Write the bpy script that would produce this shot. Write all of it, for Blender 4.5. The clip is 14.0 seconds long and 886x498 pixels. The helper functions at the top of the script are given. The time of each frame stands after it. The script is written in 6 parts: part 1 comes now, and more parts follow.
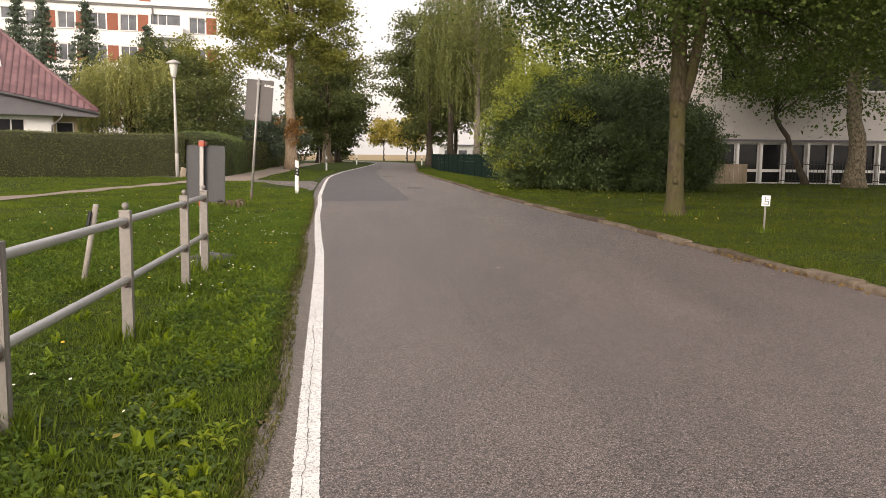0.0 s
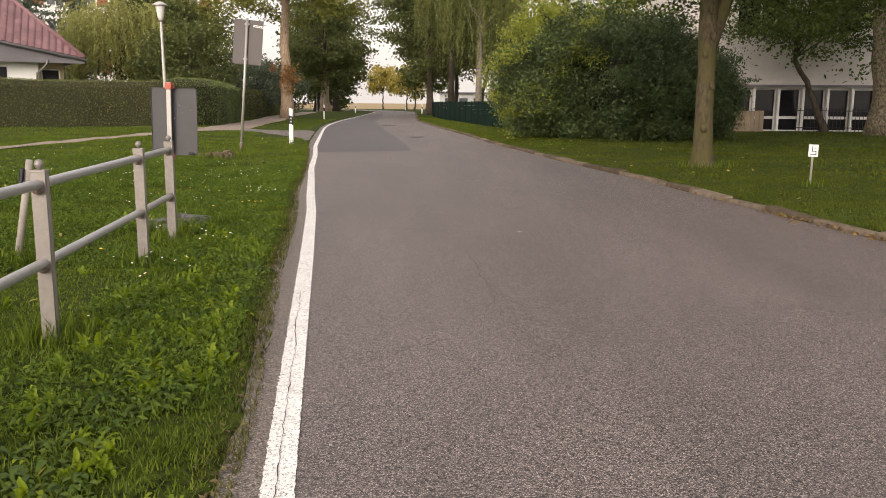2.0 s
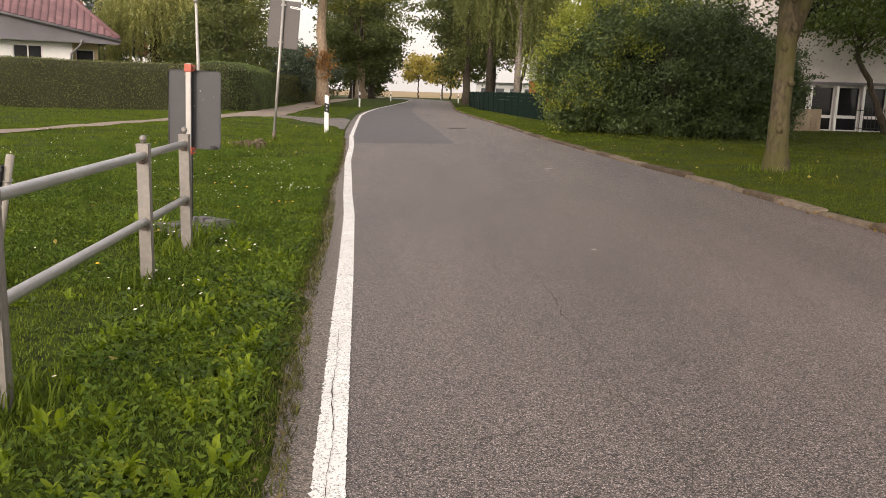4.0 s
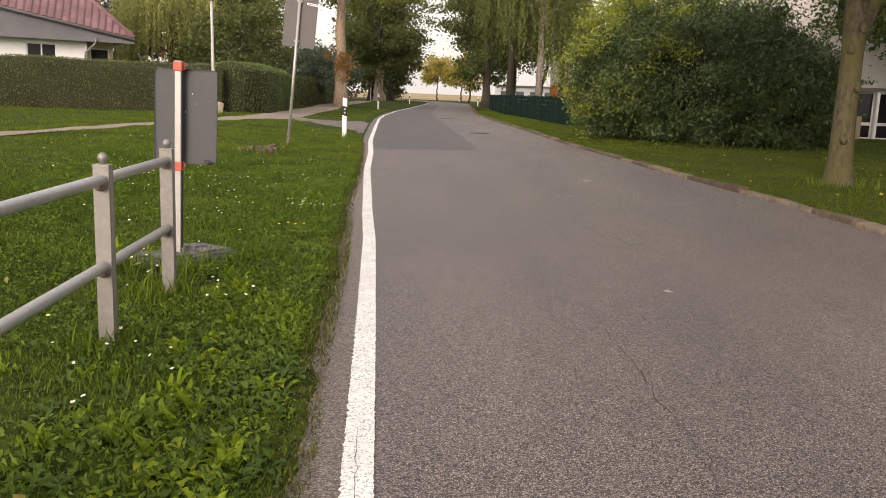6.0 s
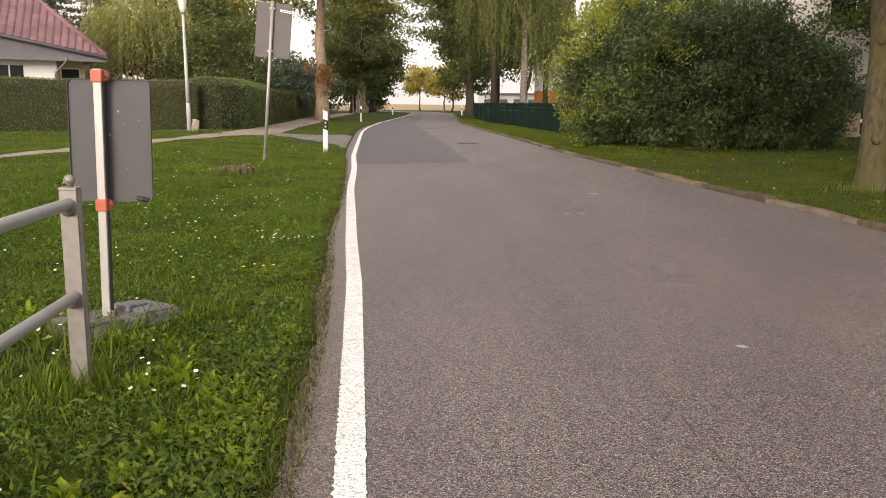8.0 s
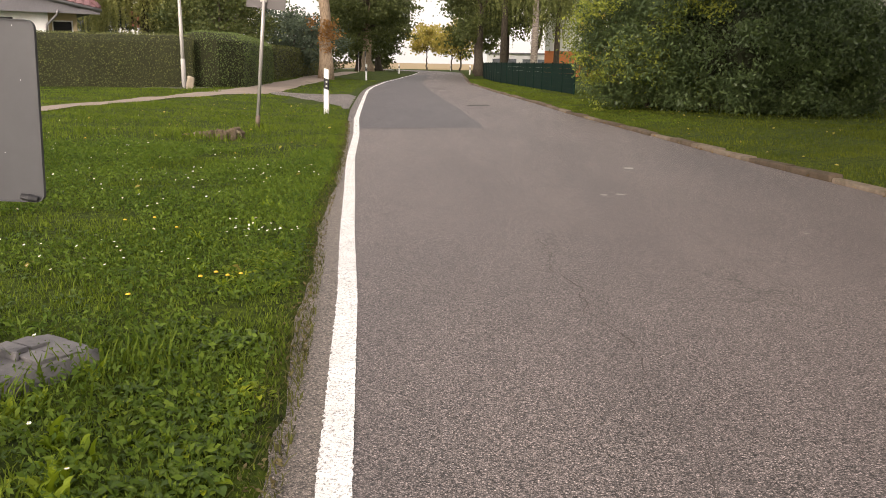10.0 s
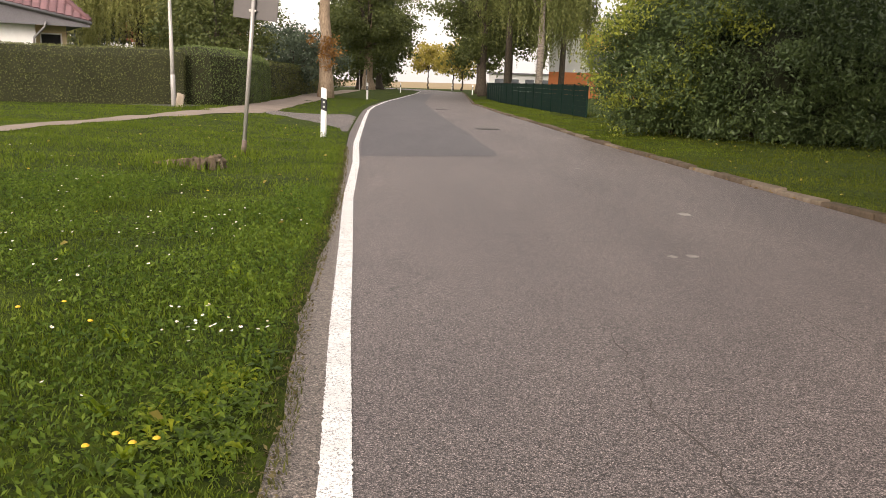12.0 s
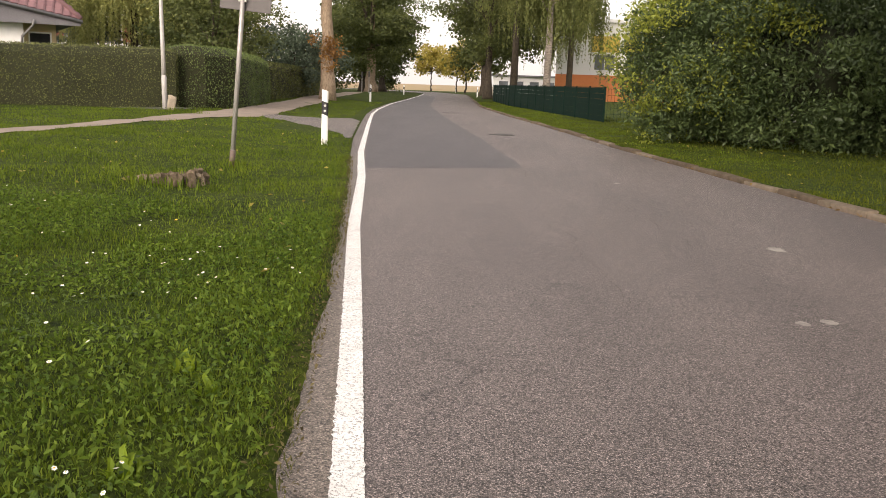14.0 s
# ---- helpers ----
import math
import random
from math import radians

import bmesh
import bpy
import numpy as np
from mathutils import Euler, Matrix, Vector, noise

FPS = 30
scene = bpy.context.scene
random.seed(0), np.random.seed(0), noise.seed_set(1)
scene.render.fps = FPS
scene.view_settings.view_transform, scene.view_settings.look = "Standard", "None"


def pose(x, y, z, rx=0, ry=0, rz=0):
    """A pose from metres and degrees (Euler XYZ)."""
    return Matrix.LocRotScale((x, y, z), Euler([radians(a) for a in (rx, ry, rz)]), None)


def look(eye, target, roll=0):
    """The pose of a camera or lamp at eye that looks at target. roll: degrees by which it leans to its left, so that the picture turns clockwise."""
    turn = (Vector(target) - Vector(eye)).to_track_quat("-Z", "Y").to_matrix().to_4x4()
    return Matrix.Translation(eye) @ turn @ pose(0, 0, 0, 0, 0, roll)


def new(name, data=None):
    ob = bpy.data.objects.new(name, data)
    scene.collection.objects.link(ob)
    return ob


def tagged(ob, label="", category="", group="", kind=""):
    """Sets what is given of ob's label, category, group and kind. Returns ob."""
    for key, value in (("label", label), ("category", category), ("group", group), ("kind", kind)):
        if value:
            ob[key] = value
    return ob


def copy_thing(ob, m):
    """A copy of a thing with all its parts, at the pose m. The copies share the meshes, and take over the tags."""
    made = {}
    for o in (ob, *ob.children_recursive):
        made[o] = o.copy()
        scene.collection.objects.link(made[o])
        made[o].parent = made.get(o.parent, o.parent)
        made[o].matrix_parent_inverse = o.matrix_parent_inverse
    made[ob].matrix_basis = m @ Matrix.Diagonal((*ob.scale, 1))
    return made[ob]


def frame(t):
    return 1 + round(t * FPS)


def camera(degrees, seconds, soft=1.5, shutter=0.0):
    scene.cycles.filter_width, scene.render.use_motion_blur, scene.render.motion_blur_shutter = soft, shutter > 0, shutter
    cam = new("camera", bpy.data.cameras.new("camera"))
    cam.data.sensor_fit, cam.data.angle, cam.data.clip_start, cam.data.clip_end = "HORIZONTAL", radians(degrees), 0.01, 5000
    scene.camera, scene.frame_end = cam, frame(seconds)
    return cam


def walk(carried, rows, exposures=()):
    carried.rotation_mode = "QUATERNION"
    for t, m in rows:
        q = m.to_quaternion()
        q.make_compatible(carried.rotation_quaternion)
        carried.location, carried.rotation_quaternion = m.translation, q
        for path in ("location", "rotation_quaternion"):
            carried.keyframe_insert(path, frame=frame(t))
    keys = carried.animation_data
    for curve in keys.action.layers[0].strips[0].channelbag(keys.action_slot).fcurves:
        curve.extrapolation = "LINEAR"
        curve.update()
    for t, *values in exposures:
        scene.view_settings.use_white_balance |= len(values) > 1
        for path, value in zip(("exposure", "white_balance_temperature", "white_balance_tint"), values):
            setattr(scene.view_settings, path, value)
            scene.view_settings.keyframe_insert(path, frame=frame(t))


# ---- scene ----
cam = camera(55.5, 14.0, 0.9)

PATH = [
    (0, (0.762, 0.281, 1.248), (0.744, 2.269, 1.026), 0.6),
    (0.5, (0.735, 0.609, 1.22), (0.718, 2.592, 0.958), 0.5),
    (1, (0.72, 0.927, 1.219), (0.703, 2.906, 0.93), 1.6),
    (1.5, (0.658, 1.302, 1.217), (0.643, 3.277, 0.905), 1.4),
    (2, (0.641, 1.651, 1.202), (0.624, 3.622, 0.861), 0.4),
    (2.5, (0.641, 1.93, 1.224), (0.585, 3.899, 0.877), 1.3),
    (3, (0.552, 2.219, 1.215), (0.492, 4.188, 0.87), 1.9),
    (5.5, (0.22, 3.808, 1.218), (0.079, 5.761, 0.813), 1.5),
    (6, (0.152, 4.079, 1.23), (0.026, 6.042, 0.868), 2.2),
    (6.5, (0.098, 4.382, 1.227), (0.009, 6.353, 0.898), 1.0),
    (7, (0.075, 4.731, 1.232), (-0.015, 6.702, 0.9), 0.6),
    (9.5, (-0.178, 6.374, 1.185), (-0.283, 8.331, 0.785), 0.5),
    (10, (-0.196, 6.821, 1.206), (-0.302, 8.772, 0.775), 1.1),
    (10.5, (-0.276, 7.328, 1.198), (-0.384, 9.28, 0.776), 1.6),
    (11, (-0.315, 7.797, 1.217), (-0.422, 9.75, 0.797), 1.1),
    (11.5, (-0.388, 8.24, 1.213), (-0.497, 10.195, 0.804), 1.8),
    (12, (-0.487, 8.647, 1.223), (-0.59, 10.607, 0.835), 1.9),
    (12.5, (-0.508, 9.009, 1.216), (-0.613, 10.97, 0.835), 1.9),
    (13, (-0.654, 9.5, 1.186), (-0.758, 11.462, 0.812), 2.8),
    (13.5, (-0.742, 9.939, 1.189), (-0.845, 11.901, 0.816), 1.5),
    (14, (-0.817, 10.387, 1.206), (-0.924, 12.347, 0.823), 2.0),
]
walk(cam, [(t, look(eye, target, roll)) for t, eye, target, roll in PATH], [(0, 0.56, 6700, 15), (6, 0.62, 6700, 15), (10.5, 0.82, 6700, 15), (14, 0.78, 6700, 15)])

# ---- world, sun, exposure ----
world = bpy.data.worlds.new("sky")
scene.world = world
world.use_nodes = True
wn, wl = world.node_tree.nodes, world.node_tree.links
wn.clear()
sky = wn.new("ShaderNodeTexSky")
sky.sky_type = "NISHITA"
sky.sun_disc = False
sky.sun_elevation = radians(20)
sky.sun_rotation = radians(-160)
sky.air_density, sky.dust_density, sky.ozone_density = 1.0, 4.0, 0.6
soften = wn.new("ShaderNodeHueSaturation")
soften.inputs["Saturation"].default_value = 0.45
soften.inputs["Value"].default_value = 1.0
bg = wn.new("ShaderNodeBackground")
bg.inputs["Strength"].default_value = 0.15
wout = wn.new("ShaderNodeOutputWorld")
wl.new(sky.outputs[0], soften.inputs["Color"])
veil = wn.new("ShaderNodeMix")
veil.data_type = "RGBA"
veil.inputs[0].default_value = 0.6
veil.inputs[7].default_value = (6.3, 5.95, 5.5, 1)  # even cloud layer
wl.new(soften.outputs[0], veil.inputs[6])
wl.new(veil.outputs[2], bg.inputs["Color"])
wl.new(bg.outputs[0], wout.inputs["Surface"])

sun = new("sun", bpy.data.lights.new("sun", "SUN"))
sun.data.energy, sun.data.angle, sun.data.color = 1.5, radians(24), (1.0, 0.9, 0.76)
sun.matrix_world = look((-40 * math.sin(radians(160)), 40 * math.cos(radians(160)), 40 * math.tan(radians(20))), (0, 0, 0))


# ---- materials ----
def material(name, rough=0.7, metal=0.0, spec=0.5):
    m = bpy.data.materials.new(name)
    m.use_nodes = True
    b = m.node_tree.nodes["Principled BSDF"]
    b.inputs["Roughness"].default_value = rough
    b.inputs["Metallic"].default_value = metal
    b.inputs["Specular IOR Level"].default_value = spec
    return m, m.node_tree.nodes, m.node_tree.links, b


def ramp(n, l, source, stops):
    r = n.new("ShaderNodeValToRGB")
    while len(r.color_ramp.elements) < len(stops):
        r.color_ramp.elements.new(0.5)
    for e, (p, c) in zip(r.color_ramp.elements, stops):
        e.position, e.color = p, (*c, 1)
    l.new(source, r.inputs["Fac"])
    return r.outputs["Color"]


def noise_tex(n, l, scale, detail=4, coord=None, rough=0.6, stretch=None):
    t = n.new("ShaderNodeTexNoise")
    t.inputs["Scale"].default_value, t.inputs["Detail"].default_value = scale, detail
    t.inputs["Roughness"].default_value = rough
    src = coord
    if src is None:
        g = n.new("ShaderNodeNewGeometry")
        src = g.outputs["Position"]
    if stretch:
        mp = n.new("ShaderNodeMapping")
        mp.inputs["Scale"].default_value = stretch
        l.new(src, mp.inputs["Vector"])
        src = mp.outputs["Vector"]
    l.new(src, t.inputs["Vector"])
    return t.outputs["Fac"]


def mixcol(n, l, fac, a, b, mode="MIX"):
    m = n.new("ShaderNodeMix")
    m.data_type, m.blend_type = "RGBA", mode
    for sock, v in ((m.inputs[0], fac), (m.inputs[6], a), (m.inputs[7], b)):
        if isinstance(v, (int, float)):
            sock.default_value = v
        elif isinstance(v, tuple):
            sock.default_value = (*v, 1)
        else:
            l.new(v, sock)
    return m.outputs[2]


def bump(n, l, b, height, strength=0.3, dist=0.01):
    u = n.new("ShaderNodeBump")
    u.inputs["Strength"].default_value, u.inputs["Distance"].default_value = strength, dist
    l.new(height, u.inputs["Height"])
    l.new(u.outputs[0], b.inputs["Normal"])


def plain(name, colour, rough=0.6, metal=0.0, vary=0.18, scale=14.0, bumpy=0.1, spec=0.5):
    """Paint, metal or plastic with light wear at two scales."""
    m, n, l, b = material(name, rough, metal, spec)
    lo = tuple(c * (1 - vary) for c in colour)
    hi = tuple(min(1, c * (1 + vary)) for c in colour)
    coarse = ramp(n, l, noise_tex(n, l, scale * 0.12, 3), [(0.35, lo), (0.65, hi)])
    fine = ramp(n, l, noise_tex(n, l, scale * 3, 5), [(0.3, lo), (0.7, hi)])
    l.new(mixcol(n, l, 0.5, coarse, fine), b.inputs["Base Color"])
    rr = n.new("ShaderNodeMapRange")
    rr.inputs["To Min"].default_value, rr.inputs["To Max"].default_value = max(0.05, rough - 0.1), min(1, rough + 0.12)
    l.new(noise_tex(n, l, scale, 4), rr.inputs["Value"])
    l.new(rr.outputs[0], b.inputs["Roughness"])
    if bumpy:
        bump(n, l, b, noise_tex(n, l, scale * 6, 4), bumpy, 0.004)
    return m


def foliage(name, dark, mid, light, patch=0.5, thin=0.35, rough=0.55, gain=1.25, stretch=None, share=0.45):
    """Leaves: each one differs, clumps differ, and some light comes through."""
    m, n, l, b = material(name, rough, 0, 0.35)
    dark, mid, light = (tuple(c * gain for c in q) for q in (dark, mid, light))
    g = n.new("ShaderNodeNewGeometry")
    own = ramp(n, l, g.outputs["Random Per Island"], [(0.0, dark), (0.5, mid), (1.0, light)])
    clump = ramp(n, l, noise_tex(n, l, patch, 3, stretch=stretch), [(0.3, tuple(c * 0.6 for c in mid)), (0.7, light)])
    c = mixcol(n, l, share, own, clump)
    l.new(c, b.inputs["Base Color"])
    tr = n.new("ShaderNodeBsdfTranslucent")
    l.new(c, tr.inputs["Color"])
    mx = n.new("ShaderNodeMixShader")
    mx.inputs[0].default_value = thin
    l.new(b.outputs[0], mx.inputs[1])
    l.new(tr.outputs[0], mx.inputs[2])
    l.new(mx.outputs[0], n["Material Output"].inputs["Surface"])
    return m


def asphalt(name, base, speckle=0.5, cracked=True, gloss=0.62):
    m, n, l, b = material(name, gloss, 0, 0.6)
    dk, lt = tuple(c * 0.16 for c in base), tuple(c * 2.3 for c in base)
    v = n.new("ShaderNodeTexVoronoi")
    v.inputs["Scale"].default_value = 170
    g = n.new("ShaderNodeNewGeometry")
    l.new(g.outputs["Position"], v.inputs["Vector"])
    sep = n.new("ShaderNodeSeparateColor")
    l.new(v.outputs["Color"], sep.inputs[0])
    stone = ramp(n, l, sep.outputs[0], [(0.0, dk), (0.42, base), (0.82, tuple(c * 1.45 for c in base)), (1.0, lt)])
    gap = ramp(n, l, v.outputs["Distance"], [(0.25, (1, 1, 1)), (0.62, (0.22, 0.22, 0.22))])
    stone = mixcol(n, l, speckle, stone, gap, "MULTIPLY")
    mid = ramp(n, l, noise_tex(n, l, 60, 5), [(0.3, (0.62, 0.62, 0.63)), (0.7, (1.3, 1.3, 1.3))])
    stone = mixcol(n, l, 0.8, stone, mid, "MULTIPLY")
    blot = ramp(n, l, noise_tex(n, l, 0.55, 5, stretch=(1.6, 0.35, 1)), [(0.3, (0.8, 0.79, 0.79)), (0.7, (1.16, 1.14, 1.12))])
    stone = mixcol(n, l, 1.0, stone, blot, "MULTIPLY")
    h = v.outputs["Distance"]
    if cracked:
        w = n.new("ShaderNodeTexVoronoi")
        w.feature = "DISTANCE_TO_EDGE"
        w.inputs["Scale"].default_value = 0.55
        warp = n.new("ShaderNodeTexNoise")
        warp.inputs["Scale"].default_value, warp.inputs["Detail"].default_value = 3.0, 6
        l.new(g.outputs["Position"], warp.inputs["Vector"])
        add = n.new("ShaderNodeMix")
        add.data_type, add.blend_type = "RGBA", "ADD"
        add.inputs[0].default_value = 0.55
        l.new(g.outputs["Position"], add.inputs[6])
        l.new(warp.outputs["Color"], add.inputs[7])
        l.new(add.outputs[2], w.inputs["Vector"])
        line = ramp(n, l, w.outputs["Distance"], [(0.0, (0.45, 0.45, 0.45)), (0.006, (1, 1, 1))])
        where = ramp(n, l, noise_tex(n, l, 0.5, 3), [(0.5, (0, 0, 0)), (0.62, (1, 1, 1))])
        stone = mixcol(n, l, where, stone, mixcol(n, l, 1.0, stone, line, "MULTIPLY"))
    l.new(stone, b.inputs["Base Color"])
    bump(n, l, b, h, 0.5, 0.005)
    return m


def bark(name, base, ridge, stretch=(7, 7, 1.4), moss=None):
    m, n, l, b = material(name, 0.9, 0, 0.2)
    f = noise_tex(n, l, 3.0, 6, stretch=stretch)
    c = ramp(n, l, f, [(0.32, ridge), (0.62, base)])
    if moss:
        c = mixcol(n, l, ramp(n, l, noise_tex(n, l, 2.2, 4), [(0.42, (0, 0, 0)), (0.6, (0.8, 0.8, 0.8))]), c, moss)
    l.new(c, b.inputs["Base Color"])
    bump(n, l, b, f, 0.6, 0.03)
    return m


def glass_dark(name, tint):
    m, n, l, b = material(name, 0.06, 0, 0.3)
    l.new(ramp(n, l, noise_tex(n, l, 0.9, 3), [(0.35, tuple(c * 0.5 for c in tint)), (0.7, tint)]), b.inputs["Base Color"])
    return m


ASPHALT = asphalt("weathered_asphalt", (0.252, 0.211, 0.199), 0.88)
ASPHALT_DARK = asphalt("newer_asphalt", (0.106, 0.095, 0.099), 0.45, False)
ASPHALT_EDGE = asphalt("gritty_asphalt_edge", (0.245, 0.206, 0.176), 0.7, False)
SAND = plain("sandy_gravel", (0.27, 0.215, 0.175), 0.95, 0, 0.2, 9, 0.5)
KERB = plain("kerb_concrete", (0.27, 0.225, 0.185), 0.9, 0, 0.3, 9, 0.4)
PAINT = plain("road_paint", (0.86, 0.84, 0.82), 0.6, 0, 0.06, 20, 0.3)
GALV = plain("galvanised_steel", (0.238, 0.218, 0.200), 0.5, 0.4, 0.22, 10, 0.12)
GALV_PIPE = plain("galvanised_pipe", (0.46, 0.45, 0.45), 0.38, 0.6, 0.18, 12, 0.06)
RUST = plain("rusty_weld", (0.16, 0.12, 0.10), 0.8, 0.2, 0.3, 30, 0.3)
ALU = plain("aluminium_pole", (0.40, 0.378, 0.362), 0.45, 0.4, 0.1, 12, 0.05)
# near-black fill: shade of recesses that are not cut out
RECESS_SHADE = plain("recess_shade", (0.03, 0.03, 0.034), 0.6, 0, 0.2, 12, 0)
# brighter than the linden leaves: sun on the hanging branches, put into colour
LEAF_SUNLIT = foliage("sunlit_hanging_leaves", (0.050, 0.074, 0.015), (0.092, 0.125, 0.022), (0.165, 0.19, 0.036), 0.8, 0.4, gain=1.5)
SIGNGREY = plain("grey_sign_back", (0.060, 0.060, 0.065), 0.55, 0.1, 0.1, 6, 0.05)
SIGNGREY_FAR = plain("brown_grey_sign_back", (0.105, 0.094, 0.093), 0.6, 0.1, 0.1, 6, 0.05)
REDPLASTIC = plain("red_clamp_plastic", (0.43, 0.095, 0.055), 0.5, 0, 0.12, 14, 0.05)
RUBBER = plain("grey_recycled_plastic", (0.135, 0.128, 0.130), 0.85, 0, 0.3, 16, 0.5)
WHITEPLASTIC = plain("white_post_plastic", (0.82, 0.81, 0.80), 0.45, 0, 0.05, 8, 0.03)
BLACKPLASTIC = plain("black_band", (0.02, 0.02, 0.022), 0.5, 0, 0.2, 12, 0)
REFLECTOR = plain("reflector", (0.62, 0.62, 0.6), 0.15, 0.3, 0.05, 20, 0)
WHITEMETAL = plain("white_lacquer", (0.50, 0.48, 0.465), 0.5, 0.1, 0.1, 10, 0.05)
LAMPGLASS = plain("milky_lamp_glass", (0.72, 0.70, 0.66), 0.3, 0, 0.05, 10, 0)
WOOD_OLD = plain("weathered_wood", (0.30, 0.235, 0.165), 0.85, 0, 0.3, 18, 0.4)
STAKEWOOD = plain("bleached_stake_wood", (0.30, 0.272, 0.238), 0.8, 0, 0.25, 18, 0.3)
STUMPWOOD = plain("rotten_stump_wood", (0.135, 0.100, 0.068), 0.95, 0, 0.45, 16, 0.8)
STONE = plain("sandstone_block", (0.34, 0.285, 0.22), 0.9, 0, 0.25, 12, 0.5)
RENDER_WHITE = plain("white_render", (0.86, 0.85, 0.83), 0.9, 0, 0.06, 3, 0.2)
RENDER_GREY = plain("grey_white_render", (0.62, 0.575, 0.555), 0.9, 0, 0.08, 2, 0.2)
RENDER_TAN = plain("tan_render", (0.52, 0.42, 0.26), 0.9, 0, 0.08, 3, 0.2)
CLAD_GREY = plain("grey_slate_cladding", (0.165, 0.158, 0.170), 0.7, 0, 0.2, 6, 0.3)
FRAME_WHITE = plain("white_window_frame", (0.78, 0.77, 0.76), 0.5, 0, 0.04, 8, 0.02)
GLASS = glass_dark("dark_window_glass", (0.022, 0.022, 0.025))
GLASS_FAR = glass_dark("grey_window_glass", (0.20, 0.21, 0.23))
ORANGE_PANEL = plain("orange_brown_panel", (0.30, 0.105, 0.062), 0.8, 0, 0.12, 2, 0.1)
ORANGE_WALL = plain("orange_wall", (0.66, 0.23, 0.085), 0.85, 0, 0.08, 2, 0.1)
YELLOW_PANEL = plain("yellow_panel", (0.66, 0.48, 0.10), 0.8, 0, 0.1, 2, 0.1)
GUTTER = plain("zinc_gutter", (0.24, 0.23, 0.235), 0.5, 0.4, 0.15, 10, 0.05)
FENCEGREEN = plain("dark_green_fence", (0.006, 0.019, 0.014), 0.9, 0.0, 0.2, 6, 0.1, 0.1)
IRON = plain("dark_iron", (0.03, 0.03, 0.032), 0.6, 0.5, 0.2, 12, 0.1)
CASTIRON = plain("cast_iron_cover", (0.075, 0.068, 0.065), 0.75, 0.3, 0.3, 18, 0.4)
BARS = plain("dark_print", (0.05, 0.05, 0.05), 0.6, 0, 0.1, 12, 0)
SCUFF = plain("pale_scuff", (0.34, 0.31, 0.28), 0.9, 0, 0.45, 30, 0.3)
CRACK = plain("crack_dirt", (0.075, 0.063, 0.055), 0.95, 0, 0.3, 20, 0.3)
BARK = bark("grey_linden_bark", (0.100, 0.080, 0.050), (0.036, 0.029, 0.019), (6, 6, 2.2), (0.074, 0.068, 0.024))
BARK_ROUGH = bark("rough_birch_bark", (0.27, 0.225, 0.16), (0.045, 0.036, 0.026), (5, 5, 3.2))
BARK_DARK = bark("dark_bark", (0.10, 0.082, 0.062), (0.035, 0.028, 0.022))
BARK_TAN = bark("chestnut_bark", (0.44, 0.335, 0.24), (0.20, 0.145, 0.10))
BARK_BIRCH = bark("birch_bark", (0.42, 0.36, 0.31), (0.07, 0.055, 0.048), (1.6, 1.6, 6))
LEAF_LINDEN = foliage("linden_leaves", (0.028, 0.048, 0.010), (0.052, 0.085, 0.016), (0.10, 0.128, 0.026), 0.7, 0.4, gain=1.25)
LEAF_BUSH = foliage("dark_bush_leaves", (0.016, 0.029, 0.013), (0.038, 0.060, 0.024), (0.084, 0.112, 0.036), 1.3, 0.22, 0.42, gain=1.6, share=0.5)
LEAF_LIME = foliage("yellow_green_leaves", (0.085, 0.115, 0.016), (0.16, 0.195, 0.028), (0.27, 0.28, 0.045), 0.6, 0.45, gain=1.55)
# brighter, yellower copy of the bush leaves; the sunlight is in the colour
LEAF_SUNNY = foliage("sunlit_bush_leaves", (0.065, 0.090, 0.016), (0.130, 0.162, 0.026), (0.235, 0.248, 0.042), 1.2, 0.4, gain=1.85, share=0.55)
LEAF_CHEST = foliage("chestnut_leaves", (0.045, 0.060, 0.013), (0.088, 0.104, 0.020), (0.160, 0.152, 0.033), 0.8, 0.4, gain=2.1, share=0.6)
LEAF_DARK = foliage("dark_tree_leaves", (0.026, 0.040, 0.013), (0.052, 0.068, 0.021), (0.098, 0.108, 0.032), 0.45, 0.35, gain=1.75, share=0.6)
LEAF_BIRCH = foliage("birch_leaves", (0.055, 0.072, 0.022), (0.102, 0.122, 0.036), (0.168, 0.178, 0.055), 1.1, 0.4, gain=1.55, stretch=(1, 1, 0.12), share=0.65)
LEAF_WILLOW = foliage("willow_leaves", (0.078, 0.092, 0.030), (0.140, 0.150, 0.048), (0.225, 0.220, 0.075), 1.6, 0.35, gain=2.2, stretch=(1, 1, 0.15), share=0.7)
LEAF_SPRUCE = foliage("spruce_needles", (0.026, 0.042, 0.030), (0.048, 0.068, 0.046), (0.085, 0.105, 0.066), 0.5, 0.15, gain=1.80)
LEAF_AUTUMN = foliage("autumn_leaves", (0.13, 0.115, 0.022), (0.24, 0.20, 0.040), (0.36, 0.29, 0.065), 0.3, 0.4, gain=1.40)
LEAF_RUST = foliage("rusty_sprouts", (0.16, 0.075, 0.022), (0.27, 0.135, 0.040), (0.36, 0.21, 0.07), 0.8, 0.4)
LEAF_HEDGE = foliage("hedge_leaves", (0.022, 0.028, 0.010), (0.074, 0.086, 0.028), (0.165, 0.172, 0.055), 3.5, 0.2, gain=1.5, share=0.45)
LEAF_HEDGE2 = foliage("fresh_hedge_leaves", (0.026, 0.044, 0.013), (0.076, 0.110, 0.033), (0.160, 0.200, 0.060), 3.0, 0.2, gain=1.5, share=0.45)
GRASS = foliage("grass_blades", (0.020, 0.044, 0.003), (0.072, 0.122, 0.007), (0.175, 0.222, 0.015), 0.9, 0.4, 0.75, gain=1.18)
